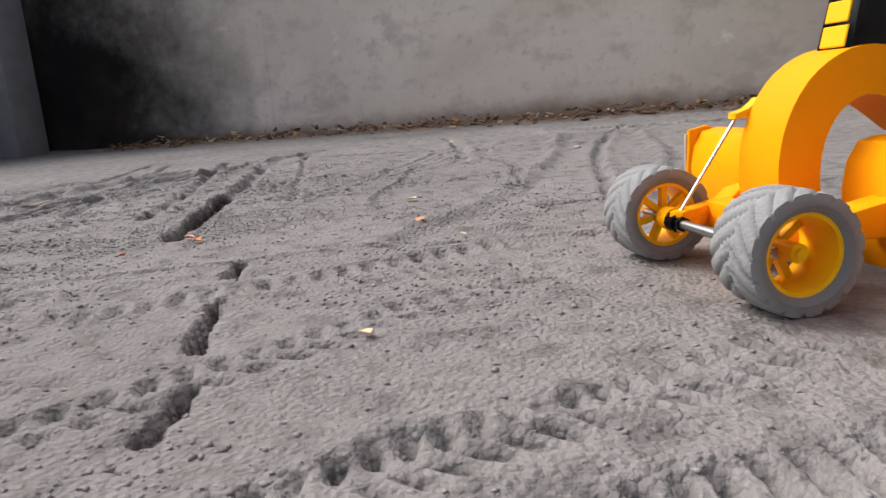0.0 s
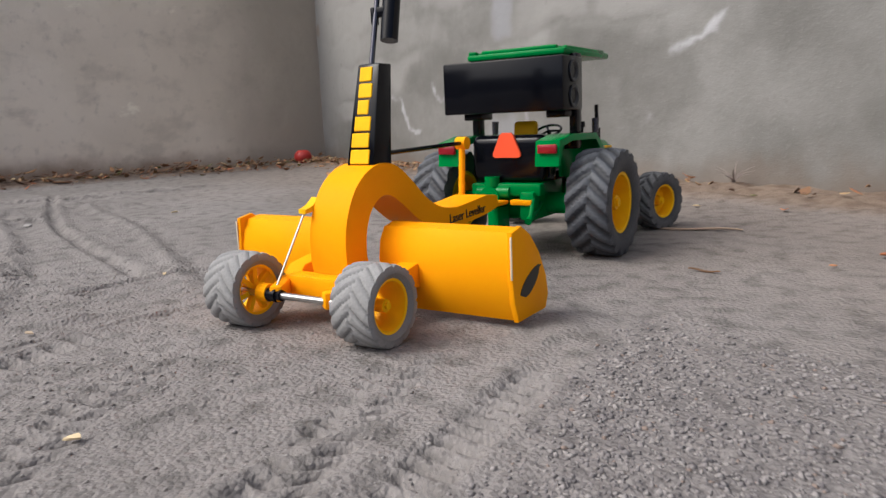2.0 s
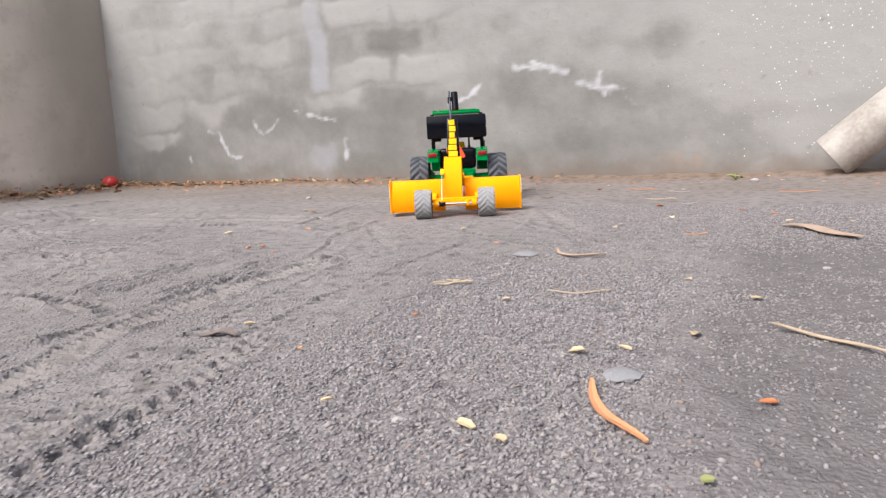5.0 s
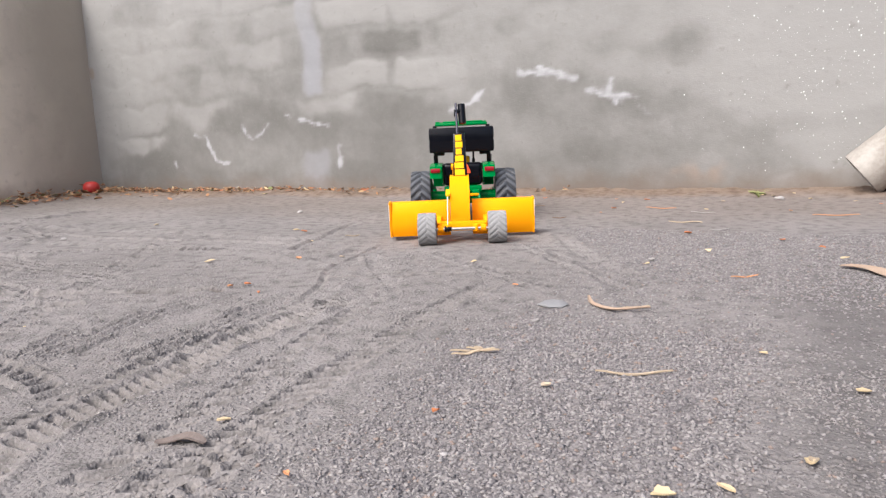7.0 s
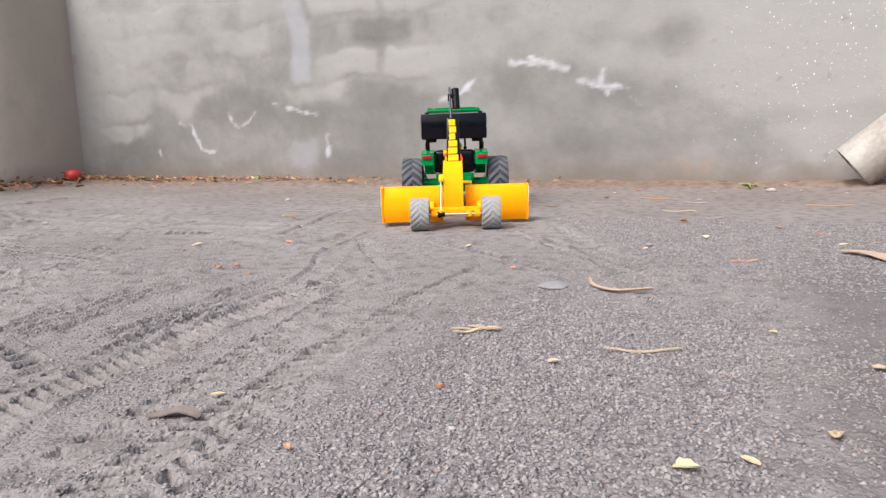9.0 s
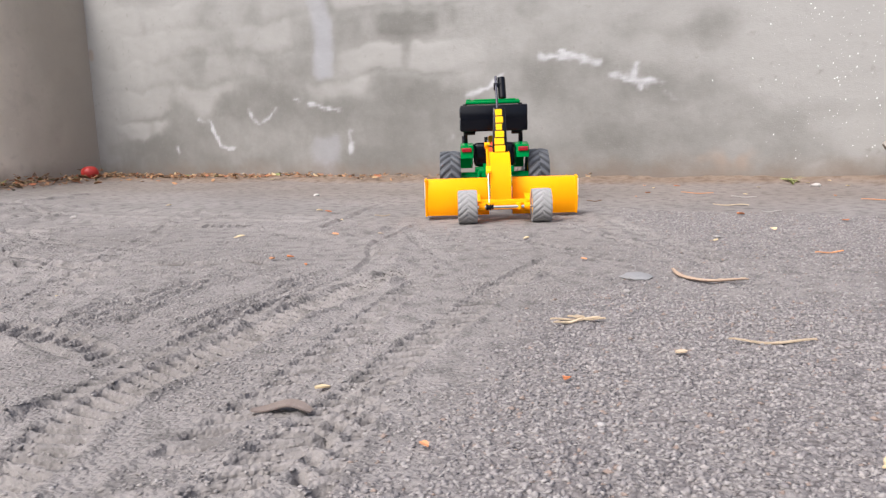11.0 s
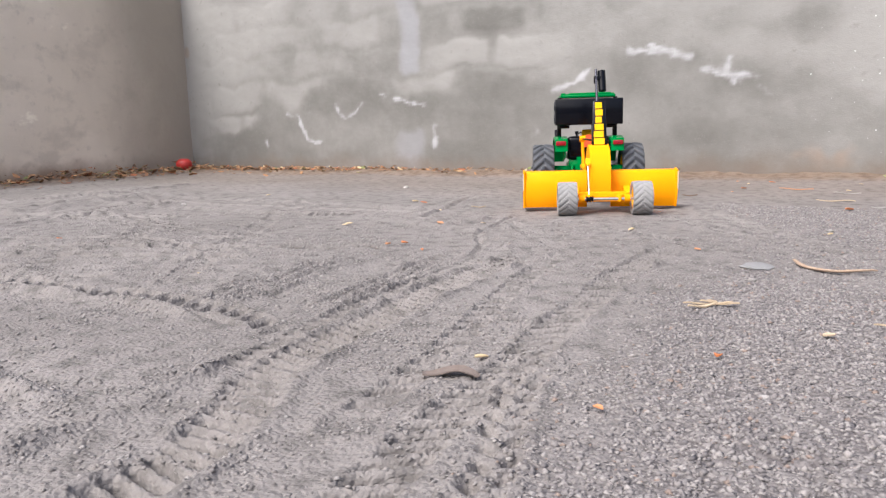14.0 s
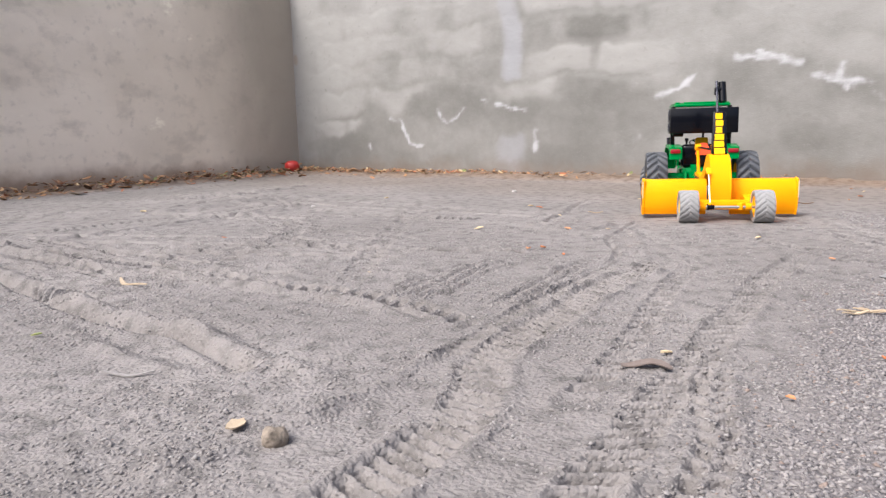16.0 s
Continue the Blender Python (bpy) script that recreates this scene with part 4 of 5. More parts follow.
# ---- toy wheels ----
def wheel(name, parent, at, side, r, w, rim_r, tyre_mat, lugs, lug_h, spokes, parent_label=""):
    """A lugged toy wheel: hub, tyre, rim. side: +1 when its outside looks to +x."""
    bm = bmesh.new()
    tube(bm, (-w * 0.30, 0, 0), (w * 0.30, 0, 0), rim_r * 0.24, 16)
    tube(bm, (w * 0.20 * side, 0, 0), (w * 0.36 * side, 0, 0), rim_r * 0.14, 10)
    hub = part(name, bm, YELLOW, parent)
    hub.location = at
    # tyre with its moulded lugs, one skin
    bm = bmesh.new()
    hw, body = w / 2, r - lug_h
    lug_layer = bm.verts.layers.float.new("lug")
    duty = 0.82 if lug_h < 0.0014 else (0.70 if lug_h < 0.0017 else 0.56)
    cols = [(-hw * 0.5, rim_r * 0.985, 0), (-hw * 0.86, rim_r, 0), (-hw, rim_r + (r - rim_r) * 0.35, 0), (-hw * 0.99, rim_r + (r - rim_r) * 0.62, 0)]
    for k in range(17):
        u = -0.96 + 1.92 * k / 16
        cols.append((u * hw, body * (1 - 0.045 * u ** 4), 1))
    cols += [(-x, q, f) for x, q, f in cols[3::-1]]
    n = lugs * 12
    rings = []
    for i in range(n):
        a = 2 * math.pi * i / n
        ring = []
        for x, q, on in cols:
            top = 0.75 if q > rim_r * 1.2 else 0.15
            if on:
                ph = (i / 12 + (0.5 if x > 0 else 0.0) - abs(x) / hw * 0.95 * hw / r * lugs / 6.283) % 1
                e = (duty / 2 - abs(ph - 0.5)) / 0.07
                top = max(0.0, min(1.0, 0.5 + e))
                q += lug_h * top * (0.55 if abs(x) < hw * 0.05 else 1.0)
            ring.append(bm.verts.new((x, q * math.cos(a), q * math.sin(a))))
            ring[-1][lug_layer] = top
        rings.append(ring)
    for i in range(n):
        p, q = rings[i], rings[(i + 1) % n]
        for k in range(len(cols)):
            m = (k + 1) % len(cols)
            bm.faces.new((p[k], p[m], q[m], q[k]))
    part("tyre", bm, tyre_mat, hub, parent_label)
    # rim
    bm = bmesh.new()
    lathe(bm, [(-hw * 0.80, rim_r * 0.99), (-hw * 0.84, rim_r * 1.03), (-hw * 0.80, rim_r * 0.90), (0.0, rim_r * 0.84), (hw * 0.80, rim_r * 0.90), (hw * 0.84, rim_r * 1.03), (hw * 0.80, rim_r * 0.99), (hw * 0.45, rim_r * 0.97), (-hw * 0.45, rim_r * 0.97)], 44)
    xd = (-0.27 if spokes else -0.12) * w * side
    if spokes:
        for i in range(spokes):
            a = 2 * math.pi * i / spokes
            m = Matrix.Rotation(a, 4, "X")
            box(bm, m @ Vector((xd, 0, rim_r * 0.52)), (w * 0.14, rim_r * 0.20, rim_r * 0.80), 0.0, m)
    else:
        lathe(bm, [(xd - 0.0012, rim_r * 0.1), (xd - 0.0012, rim_r * 0.92), (xd + 0.0012, rim_r * 0.92), (xd + 0.0012, rim_r * 0.1)], 36)
        lathe(bm, [(xd, rim_r * 0.30), (xd + 0.003 * side, rim_r * 0.34), (xd + 0.003 * side, rim_r * 0.52), (xd, rim_r * 0.58)], 36)
        for i in range(8):
            a = 2 * math.pi * i / 8
            q = Vector((xd, rim_r * 0.74 * math.cos(a), rim_r * 0.74 * math.sin(a)))
            tube(bm, q, q + Vector((0.0022 * side, 0, 0)), rim_r * 0.06, 8)
    part("rim", bm, YELLOW, hub)
    return hub


TOY = Matrix.Translation((TX, TY, 0.0)) @ Matrix.Rotation(radians(HEAD), 4, "Z")


def toy(name, y):
    e = new(name)
    e.empty_display_size = 0.02
    e.matrix_world = TOY @ Matrix.Translation((0, y, 0))
    return e


# ---- the levelling trailer ----
def build_leveller():
    t = tagged(toy("toy_land_leveller", 0), "orange toy land-leveller trailer with dusty grey tyres", "toy trailer")
    # curved blade in two halves, with the gap for the beam
    prof = [(0.060, 0.0515), (0.052, 0.050), (0.0475, 0.043), (0.0458, 0.033), (0.0462, 0.022), (0.0485, 0.012), (0.0525, 0.004)]
    back = [(y + 0.0022, z) for y, z in prof]
    for x0, x1 in ((-0.0965, -0.0165), (0.0135, 0.0945)):
        bm = bmesh.new()
        prism(bm, prof + back[::-1], x0, x1, 0.0004)
        part("blade_panel", bm, ORANGE, t)
    plate = [(0.0455, 0.051), (0.056, 0.0530), (0.066, 0.0475), (0.077, 0.036), (0.085, 0.022), (0.0875, 0.011), (0.084, 0.0035), (0.051, 0.0035), (0.0475, 0.014), (0.0445, 0.030)]
    for s in (-1, 1):
        bm = bmesh.new()
        e0 = 0.0945 if s > 0 else 0.0965
        prism(bm, plate, s * e0, s * (e0 + 0.0030), 0.0005)
        pl = part("end_plate", bm, ORANGE, t)
        # plain dark emblem
        bm = bmesh.new()
        em = [(0.066 + 0.0128 * math.cos(a) * (1.0 if math.sin(a) > 0 else 0.75), 0.0225 + 0.0052 * math.sin(a) + 0.005 * math.cos(a)) for a in [2 * math.pi * q / 16 for q in range(16)]]
        prism(bm, em, s * (e0 + 0.0030), s * (e0 + 0.0034))
        part("emblem", bm, MARK, pl, "plain black emblem", False)
        # pale strip that paints the highlight along the plate's rear edge
        bm = bmesh.new()
        box(bm, (s * (e0 + 0.0027), 0.0447, 0.038), (0.0010, 0.0008, 0.022), 0.0002)
        part("glint_strip", bm, mat_edge_glint, pl, "pale painted edge highlight")
    # floor brace and gussets behind the blade
    for s in (-1, 1):
        bm = bmesh.new()
        prism(bm, [(0.020, 0.020), (0.047, 0.018), (0.047, 0.032), (0.030, 0.029)], s * 0.034 - 0.006, s * 0.034 + 0.006, 0.0006)
        part("gusset", bm, ORANGE, t)
    bm = bmesh.new()
    box(bm, (0.002, 0.020, 0.0205), (0.062, 0.013, 0.012), 0.002)
    part("cross_beam", bm, ORANGE, t)
    for s in (-1, 1):
        bm = bmesh.new()
        m = Matrix.Rotation(s * radians(-32), 4, "Z")
        box(bm, (s * 0.0250, 0.008, 0.0205), (0.007, 0.032, 0.009), 0.0015, m)
        tube(bm, (s * 0.031, -0.002, 0.0200), (s * 0.024, -0.002, 0.0200), 0.0050, 16)
        part("wheel_arm", bm, ORANGE, t)
    bm = bmesh.new()
    tube(bm, (-0.046, -0.004, 0.0198), (0.046, -0.004, 0.0198), 0.0019, 14)
    axle = part("axle", bm, STEEL, t, "bare steel axle rod")
    bm = bmesh.new()
    tube(bm, (-0.0225, -0.004, 0.0198), (-0.0165, -0.004, 0.0198), 0.0040, 12)
    tube(bm, (-0.0165, -0.004, 0.0198), (-0.0135, -0.004, 0.0198), 0.0032, 6)
    part("collar", bm, BLACK, axle, "black knurled collar")
    # arched beam
    line = [(0.0345, 0.018), (0.0305, 0.034), (0.0320, 0.052), (0.0400, 0.067), (0.0530, 0.0750), (0.0665, 0.0745), (0.0800, 0.0665), (0.0960, 0.0545), (0.1130, 0.0465), (0.1330, 0.0435), (0.1560, 0.0450), (0.1780, 0.0470), (0.1930, 0.0475)]
    half = [0.0085, 0.0088, 0.0090, 0.0092, 0.0092, 0.0090, 0.0085, 0.0078, 0.0072, 0.0068, 0.0066, 0.0064, 0.0040]
    pts = smooth_line([(y, z, h) for (y, z), h in zip(line, half)], 4)
    bm = bmesh.new()
    ribbon(bm, [(p.x, p.y) for p in pts], [p.z for p in pts], -0.0150, 0.0105)
    beam = part("arched_beam", bm, ORANGE, t)
    for s, x in ((1, 0.0109), (-1, -0.0154)):
        cu = bpy.data.curves.new("lettering", "FONT")
        cu.body, cu.size, cu.extrude = "Laser Leveller", 0.0085, 0.0002
        tmp = new("lettering", cu)
        me = bpy.data.meshes.new_from_object(tmp)
        bpy.data.objects.remove(tmp)
        me.materials.append(MARK)
        ob = new("lettering", me)
        ob.parent = beam
        tilt = 2.0
        if s > 0:
            ob.matrix_local = pose(x, 0.126, 0.0405, 90, 0, 90) @ pose(0, 0, 0, 0, 0, tilt)
        else:
            ob.matrix_local = pose(x, 0.184, 0.0440, 90, 0, -90) @ pose(0, 0, 0, 0, 0, -tilt)
        tagged(ob, label="black lettering on the beam")
    bm = bmesh.new()
    prism(bm, [(0.020, 0.0600), (0.028, 0.0605), (0.033, 0.066), (0.031, 0.068), (0.026, 0.0635), (0.020, 0.0625)], -0.0205, -0.0150, 0.0004)
    part("bracket", bm, YELLOW, t, "small yellow bracket")
    bm = bmesh.new()
    tube(bm, (-0.018, 0.0225, 0.0612), (-0.0185, -0.003, 0.0235), 0.0007, 8)
    part("link_rod", bm, STEEL, t, "thin steel link rod")
    bm = bmesh.new()
    box(bm, (-0.002, 0.198, 0.0445), (0.012, 0.018, 0.005), 0.001)
    tube(bm, (-0.002, 0.207, 0.040), (-0.002, 0.207, 0.050), 0.003, 12)
    part("hitch", bm, ORANGE, t)
    bm = bmesh.new()
    tube(bm, (-0.011, 0.178, 0.047), (-0.0125, 0.184, 0.088), 0.0023, 14)
    tube(bm, (-0.0165, 0.1845, 0.0900), (-0.0085, 0.1845, 0.0900), 0.0046, 18)
    part("lever", bm, ORANGE, t)
    # mast
    rings = [(0.0515, 0.0690, 0.0096, 0.083), (0.0580, 0.0725, 0.0086, 0.112), (0.0650, 0.0765, 0.0076, 0.1405)]
    bm = bmesh.new()
    vs = [[bm.verts.new((sx * w - 0.0008, yy, z)) for sx, yy in ((-1, y0), (1, y0), (1, y1), (-1, y1))] for y0, y1, w, z in rings]
    for p, q in zip(vs[:-1], vs[1:]):
        for j in range(4):
            bm.faces.new((p[j], p[(j + 1) % 4], q[(j + 1) % 4], q[j]))
    bm.faces.new(vs[0][::-1])
    bm.faces.new(vs[-1])
    bmesh.ops.bevel(bm, geom=bm.edges[:], offset=0.0009, segments=2, affect="EDGES", profile=0.5)
    mast = part("mast", bm, BLACK, t, "glossy black tapered mast")
    for i, wd in enumerate((0.0064, 0.0062, 0.0060, 0.0044, 0.0056, 0.0054)):
        f = (i + 0.62) / 6.25
        z = 0.083 + f * 0.0575
        y = 0.0515 + f * 0.0135
        bm = bmesh.new()
        box(bm, (-0.0012 - 0.0006 * (i % 2), y - 0.0003, z), (wd * 2 * (1.06 - 0.05 * i), 0.0010, 0.0082), 0.0004, Matrix.Rotation(radians(-13), 4, "X"), 1)
        part("letter_bar", bm, YELLOW, mast, "plain yellow bar", False)
    bm = bmesh.new()
    tube(bm, (-0.003, 0.0700, 0.138), (-0.004, 0.0815, 0.1815), 0.0016, 12)
    part("rod", bm, mat_sheen, mast, "thin black metal rod")
    bm = bmesh.new()
    tube(bm, (0.0045, 0.0785, 0.1535), (0.0035, 0.0850, 0.1795), 0.0052, 24)
    box(bm, (-0.001, 0.0795, 0.170), (0.008, 0.004, 0.006), 0.001)
    box(bm, (-0.0052, 0.079, 0.168), (0.003, 0.005, 0.010), 0.001)
    part("receiver", bm, BLACK, mast, "black cylinder receiver")
    bm = bmesh.new()
    tube(bm, (-0.003, 0.0690, 0.0890), (-0.0125, 0.1845, 0.0902), 0.0015, 12)
    part("top_rod", bm, BLACK, t, "straight black rod")
    for s in (-1, 1):
        wheel("wheel", t, (s * 0.0450, 0, 0.0203), s, 0.0208, 0.0240, 0.0138, TYRE_DUSTY, 16, 0.0012, 7, "dusty grey ribbed tyre")
    return t


mat_edge_glint = mat("edge_glint", (0.75, 0.62, 0.45), 0.4)
mat_sheen = mat("dark_metal", (0.10, 0.10, 0.12), 0.25, 0.8)


# ---- the tractor ----
def build_tractor():
    t = tagged(toy("toy_tractor", 0.257), "green toy tractor with yellow rims, canopy and black speaker box", "toy tractor")
    bm = bmesh.new()
    box(bm, (0, 0.055, 0.040), (0.030, 0.150, 0.024), 0.004)
    box(bm, (0, 0.005, 0.044), (0.046, 0.050, 0.034), 0.005)
    tube(bm, (-0.060, 0, 0.039), (0.060, 0, 0.039), 0.0085, 20)
    box(bm, (0.019, 0.058, 0.040), (0.018, 0.040, 0.022), 0.004)
    box(bm, (-0.019, 0.058, 0.040), (0.018, 0.040, 0.022), 0.004)
    part("chassis", bm, GREEN, t)
    # rear linkage
    bm = bmesh.new()
    box(bm, (0, -0.026, 0.052), (0.060, 0.012, 0.010), 0.002)
    tube(bm, (-0.012, -0.030, 0.054), (-0.012, -0.030, 0.062), 0.006, 14)
    tube(bm, (-0.012, -0.022, 0.046), (-0.012, -0.036, 0.046), 0.0085, 20)
    tube(bm, (-0.024, -0.030, 0.050), (0.004, -0.030, 0.050), 0.005, 12)
    box(bm, (0.020, -0.030, 0.040), (0.012, 0.012, 0.022), 0.002)
    box(bm, (-0.006, -0.032, 0.026), (0.010, 0.020, 0.026), 0.002)
    for s in (-1, 1):
        tube(bm, (s * 0.022, -0.015, 0.040), (s * 0.026, -0.046, 0.030), 0.0028, 10)
        tube(bm, (s * 0.024, -0.028, 0.055), (s * 0.026, -0.042, 0.032), 0.0018, 8)
    part("rear_linkage", bm, GREEN, t)
    bm = bmesh.new()
    box(bm, (-0.002, -0.045, 0.043), (0.012, 0.022, 0.003), 0.0008)
    box(bm, (0.016, -0.035, 0.043), (0.018, 0.006, 0.004), 0.0008)
    part("drawbar", bm, ORANGE, t, "orange drawbar plate")
    # fenders
    for s in (-1, 1):
        arc = [(0.052 * math.cos(a), 0.041 + 0.0475 * math.sin(a)) for a in [radians(d) for d in range(8, 150, 12)]]
        outer = [(-0.046, 0.071), (-0.044, 0.0895), (-0.02, 0.0935), (0.030, 0.0925), (0.050, 0.078), (0.060, 0.052)]
        bm = bmesh.new()
        prism(bm, outer + [(y, z) for y, z in ((0.056, 0.051), (0.047, 0.074), (0.028, 0.0885), (-0.02, 0.0895), (-0.040, 0.086), (-0.0425, 0.071))], s * 0.032, s * 0.0515, 0.0012)
        prism(bm, [(-0.004, 0.060), (-0.004, 0.0900), (0.030, 0.0915), (0.049, 0.078), (0.057, 0.052)], s * 0.0325, s * 0.0355, 0.0006)
        fe = part("fender", bm, GREEN, t)
        bm = bmesh.new()
        box(bm, (s * 0.0425, -0.0462, 0.0835), (0.015, 0.003, 0.0066), 0.001)
        tl = part("tail_light", bm, LAMP_RED, fe, "dark red tail light")
        bm = bmesh.new()
        tube(bm, (s * 0.046, 0.040, 0.088), (s * 0.046, 0.041, 0.1035), 0.0024, 12, 0.0030)
        part("marker_lamp", bm, mat_sheen, fe, "small grey marker lamp")
    # operator's platform
    bm = bmesh.new()
    box(bm, (0, -0.018, 0.0755), (0.063, 0.020, 0.036), 0.006, None, 4)
    box(bm, (0, -0.012, 0.0640), (0.060, 0.024, 0.012), 0.003)
    box(bm, (0, 0.030, 0.0610), (0.060, 0.070, 0.008), 0.002)
    part("platform", bm, BLACK, t, "black plastic rear cowl and platform")
    bm = bmesh.new()
    tri = [(-0.0100, 0.0765), (0.0100, 0.0765), (0.0118, 0.0777), (0.0117, 0.0800), (0.0056, 0.0938), (0.0034, 0.0955), (-0.0034, 0.0955), (-0.0056, 0.0938), (-0.0117, 0.0800), (-0.0118, 0.0777)]
    f = [bm.verts.new((x + 0.001, -0.0300, z)) for x, z in tri]
    g = [bm.verts.new((x + 0.001, -0.0275, z)) for x, z in tri]
    bm.faces.new(f)
    bm.faces.new(g[::-1])
    for i in range(len(tri)):
        bm.faces.new((f[i], g[i], g[(i + 1) % len(tri)], f[(i + 1) % len(tri)]))
    part("warning_triangle", bm, SMV, t, "orange-red warning triangle", False)
    bm = bmesh.new()
    box(bm, (0, 0.016, 0.0865), (0.026, 0.026, 0.007), 0.003)
    box(bm, (0.002, 0.003, 0.0955), (0.020, 0.007, 0.016), 0.003, Matrix.Rotation(radians(-8), 4, "X"))
    part("seat", bm, YELLOW, t)
    bm = bmesh.new()
    tube(bm, (0, 0.062, 0.072), (0, 0.052, 0.093), 0.0018, 10)
    part("steering_column", bm, BLACK, t)
    bm = bmesh.new()
    mm = Matrix.Translation((0, 0.051, 0.094)) @ Matrix.Rotation(radians(25), 4, "X")
    ring = []
    for i in range(28):
        a = 2 * math.pi * i / 28
        ring.append([bm.verts.new(mm @ Vector(((0.011 + 0.0012 * math.cos(b)) * math.cos(a), (0.011 + 0.0012 * math.cos(b)) * math.sin(a), 0.0012 * math.sin(b)))) for b in (0, 1.57, 3.14, 4.71)])
    for i in range(28):
        for j in range(4):
            bm.faces.new((ring[i][j], ring[i][(j + 1) % 4], ring[(i + 1) % 28][(j + 1) % 4], ring[(i + 1) % 28][j]))
    for i in range(3):
        a = 2 * math.pi * i / 3
        tube(bm, mm @ Vector((0, 0, 0)), mm @ Vector((0.011 * math.cos(a), 0.011 * math.sin(a), 0)), 0.0009, 6)
    part("steering_wheel", bm, BLACK, t)
    # bonnet
    bm = bmesh.new()
    sec = [(-0.0165, 0.050), (-0.0175, 0.068), (-0.0160, 0.0790), (-0.0110, 0.0845), (0.0, 0.0865), (0.0110, 0.0845), (0.0160, 0.0790), (0.0175, 0.068), (0.0165, 0.050)]
    loops = []
    for y, k, drop in ((0.066, 1.06, -0.003), (0.100, 1.02, 0.0), (0.140, 0.98, 0.0015), (0.162, 0.94, 0.004), (0.169, 0.86, 0.0085)):
        loops.append([bm.verts.new((x * k, y, z - drop * (z - 0.05) / 0.036)) for x, z in sec])
    for p, q in zip(loops[:-1], loops[1:]):
        for j in range(len(sec)):
            bm.faces.new((p[j], p[(j + 1) % len(sec)], q[(j + 1) % len(sec)], q[j]))
    bm.faces.new(loops[0][::-1])
    bm.faces.new(loops[-1])
    bonnet = part("bonnet", bm, GREEN, t)
    bm = bmesh.new()
    box(bm, (0, 0.1695, 0.0600), (0.027, 0.004, 0.020), 0.002)
    part("grille", bm, GRILLE, bonnet, "dark blue-black grille")
    for s in (-1, 1):
        bm = bmesh.new()
        box(bm, (s * 0.0171, 0.118, 0.0762), (0.0012, 0.084, 0.0022), 0.0004, Matrix.Rotation(radians(-2), 4, "X"))
        part("side_stripe", bm, YELLOW, bonnet, "yellow bonnet stripe")
        bm = bmesh.new()
        box(bm, (s * 0.010, 0.1700, 0.0725), (0.008, 0.004, 0.005), 0.001)
        part("headlight", bm, mat_lens, bonnet, "clear headlight")
    bm = bmesh.new()
    tube(bm, (0.0185, 0.118, 0.078), (0.0185, 0.118, 0.094), 0.0030, 14)
    tube(bm, (0.0185, 0.118, 0.094), (0.0185, 0.116, 0.1150), 0.0018, 12)
    part("exhaust", bm, BLACK, t)
    bm = bmesh.new()
    tube(bm, (-0.006, 0.142, 0.084), (-0.006, 0.142, 0.0955), 0.0018, 12)
    tube(bm, (-0.006, 0.142, 0.0945), (-0.006, 0.142, 0.1000), 0.0032, 14)
    part("air_intake", bm, BLACK, t)
    # front end
    bm = bmesh.new()
    box(bm, (0, 0.165, 0.0410), (0.030, 0.030, 0.020), 0.003)
    box(bm, (0, 0.181, 0.0440), (0.034, 0.012, 0.018), 0.003)
    part("front_weight", bm, GREEN, t)
    bm = bmesh.new()
    tube(bm, (-0.062, 0.134, 0.0262), (0.062, 0.134, 0.0262), 0.0062, 16)
    box(bm, (0, 0.132, 0.033), (0.020, 0.024, 0.022), 0.003)
    for s in (-1, 1):
        tube(bm, (s * 0.056, 0.134, 0.017), (s * 0.056, 0.134, 0.040), 0.0055, 14)
    part("front_axle", bm, GREEN, t)
    for s in (-1, 1):
        wheel("rear_wheel", t, (s * 0.0680, 0, 0.0405), s, 0.0410, 0.0330, 0.0232, TYRE_DARK, 18, 0.0021, 0, "dark grey lugged tyre")
        fw = wheel("front_wheel", t, (s * 0.0690, 0.134, 0.0260), s, 0.0265, 0.0215, 0.0152, TYRE_DUSTY2, 16, 0.0016, 0, "dusty ribbed tyre")
        fw.rotation_euler = (0, 0, radians(-20))
    # canopy on its posts
    for s in (-1, 1):
        bm = bmesh.new()
        box(bm, (s * 0.0430, 0.006, 0.118), (0.0065, 0.0100, 0.070), 0.001)
        box(bm, (s * 0.0370, 0.006, 0.086), (0.0180, 0.0100, 0.010), 0.001)
        part("canopy_post", bm, BLACK, t)
    bm = bmesh.new()
    box(bm, (0, 0.036, 0.1545), (0.084, 0.096, 0.0050), 0.0018)
    box(bm, (0, 0.036, 0.1574), (0.074, 0.086, 0.0020), 0.0009)
    box(bm, (-0.0375, -0.0085, 0.1580), (0.007, 0.005, 0.0030), 0.0010)
    box(bm, (0.003, -0.0085, 0.1580), (0.064, 0.005, 0.0030), 0.0010)
    box(bm, (0.0385, 0.036, 0.1576), (0.004, 0.080, 0.0024), 0.0008)
    box(bm, (-0.0385, 0.036, 0.1576), (0.004, 0.080, 0.0024), 0.0008)
    part("canopy", bm, GREEN, t)
    bm = bmesh.new()
    box(bm, (0, -0.0165, 0.1300), (0.101, 0.037, 0.0390), 0.0012)
    sp = part("speaker_box", bm, BLACK, t, "black speaker box with scuffed faces")
    for s in (-1, 1):
        for z in (0.1205, 0.1390):
            bm = bmesh.new()
            lathe(bm, [(s * 0.0503, 0.0082), (s * 0.0517, 0.0082), (s * 0.0517, 0.0068), (s * 0.0490, 0.0034), (s * 0.0490, 0.0008), (s * 0.0480, 0.0008)], 26, (0, -0.0160, z))
            part("speaker_cone", bm, GRILLE, sp, "round black speaker cone")
        bm = bmesh.new()
        box(bm, (s * 0.036, -0.006, 0.1085), (0.016, 0.020, 0.0060), 0.0012)
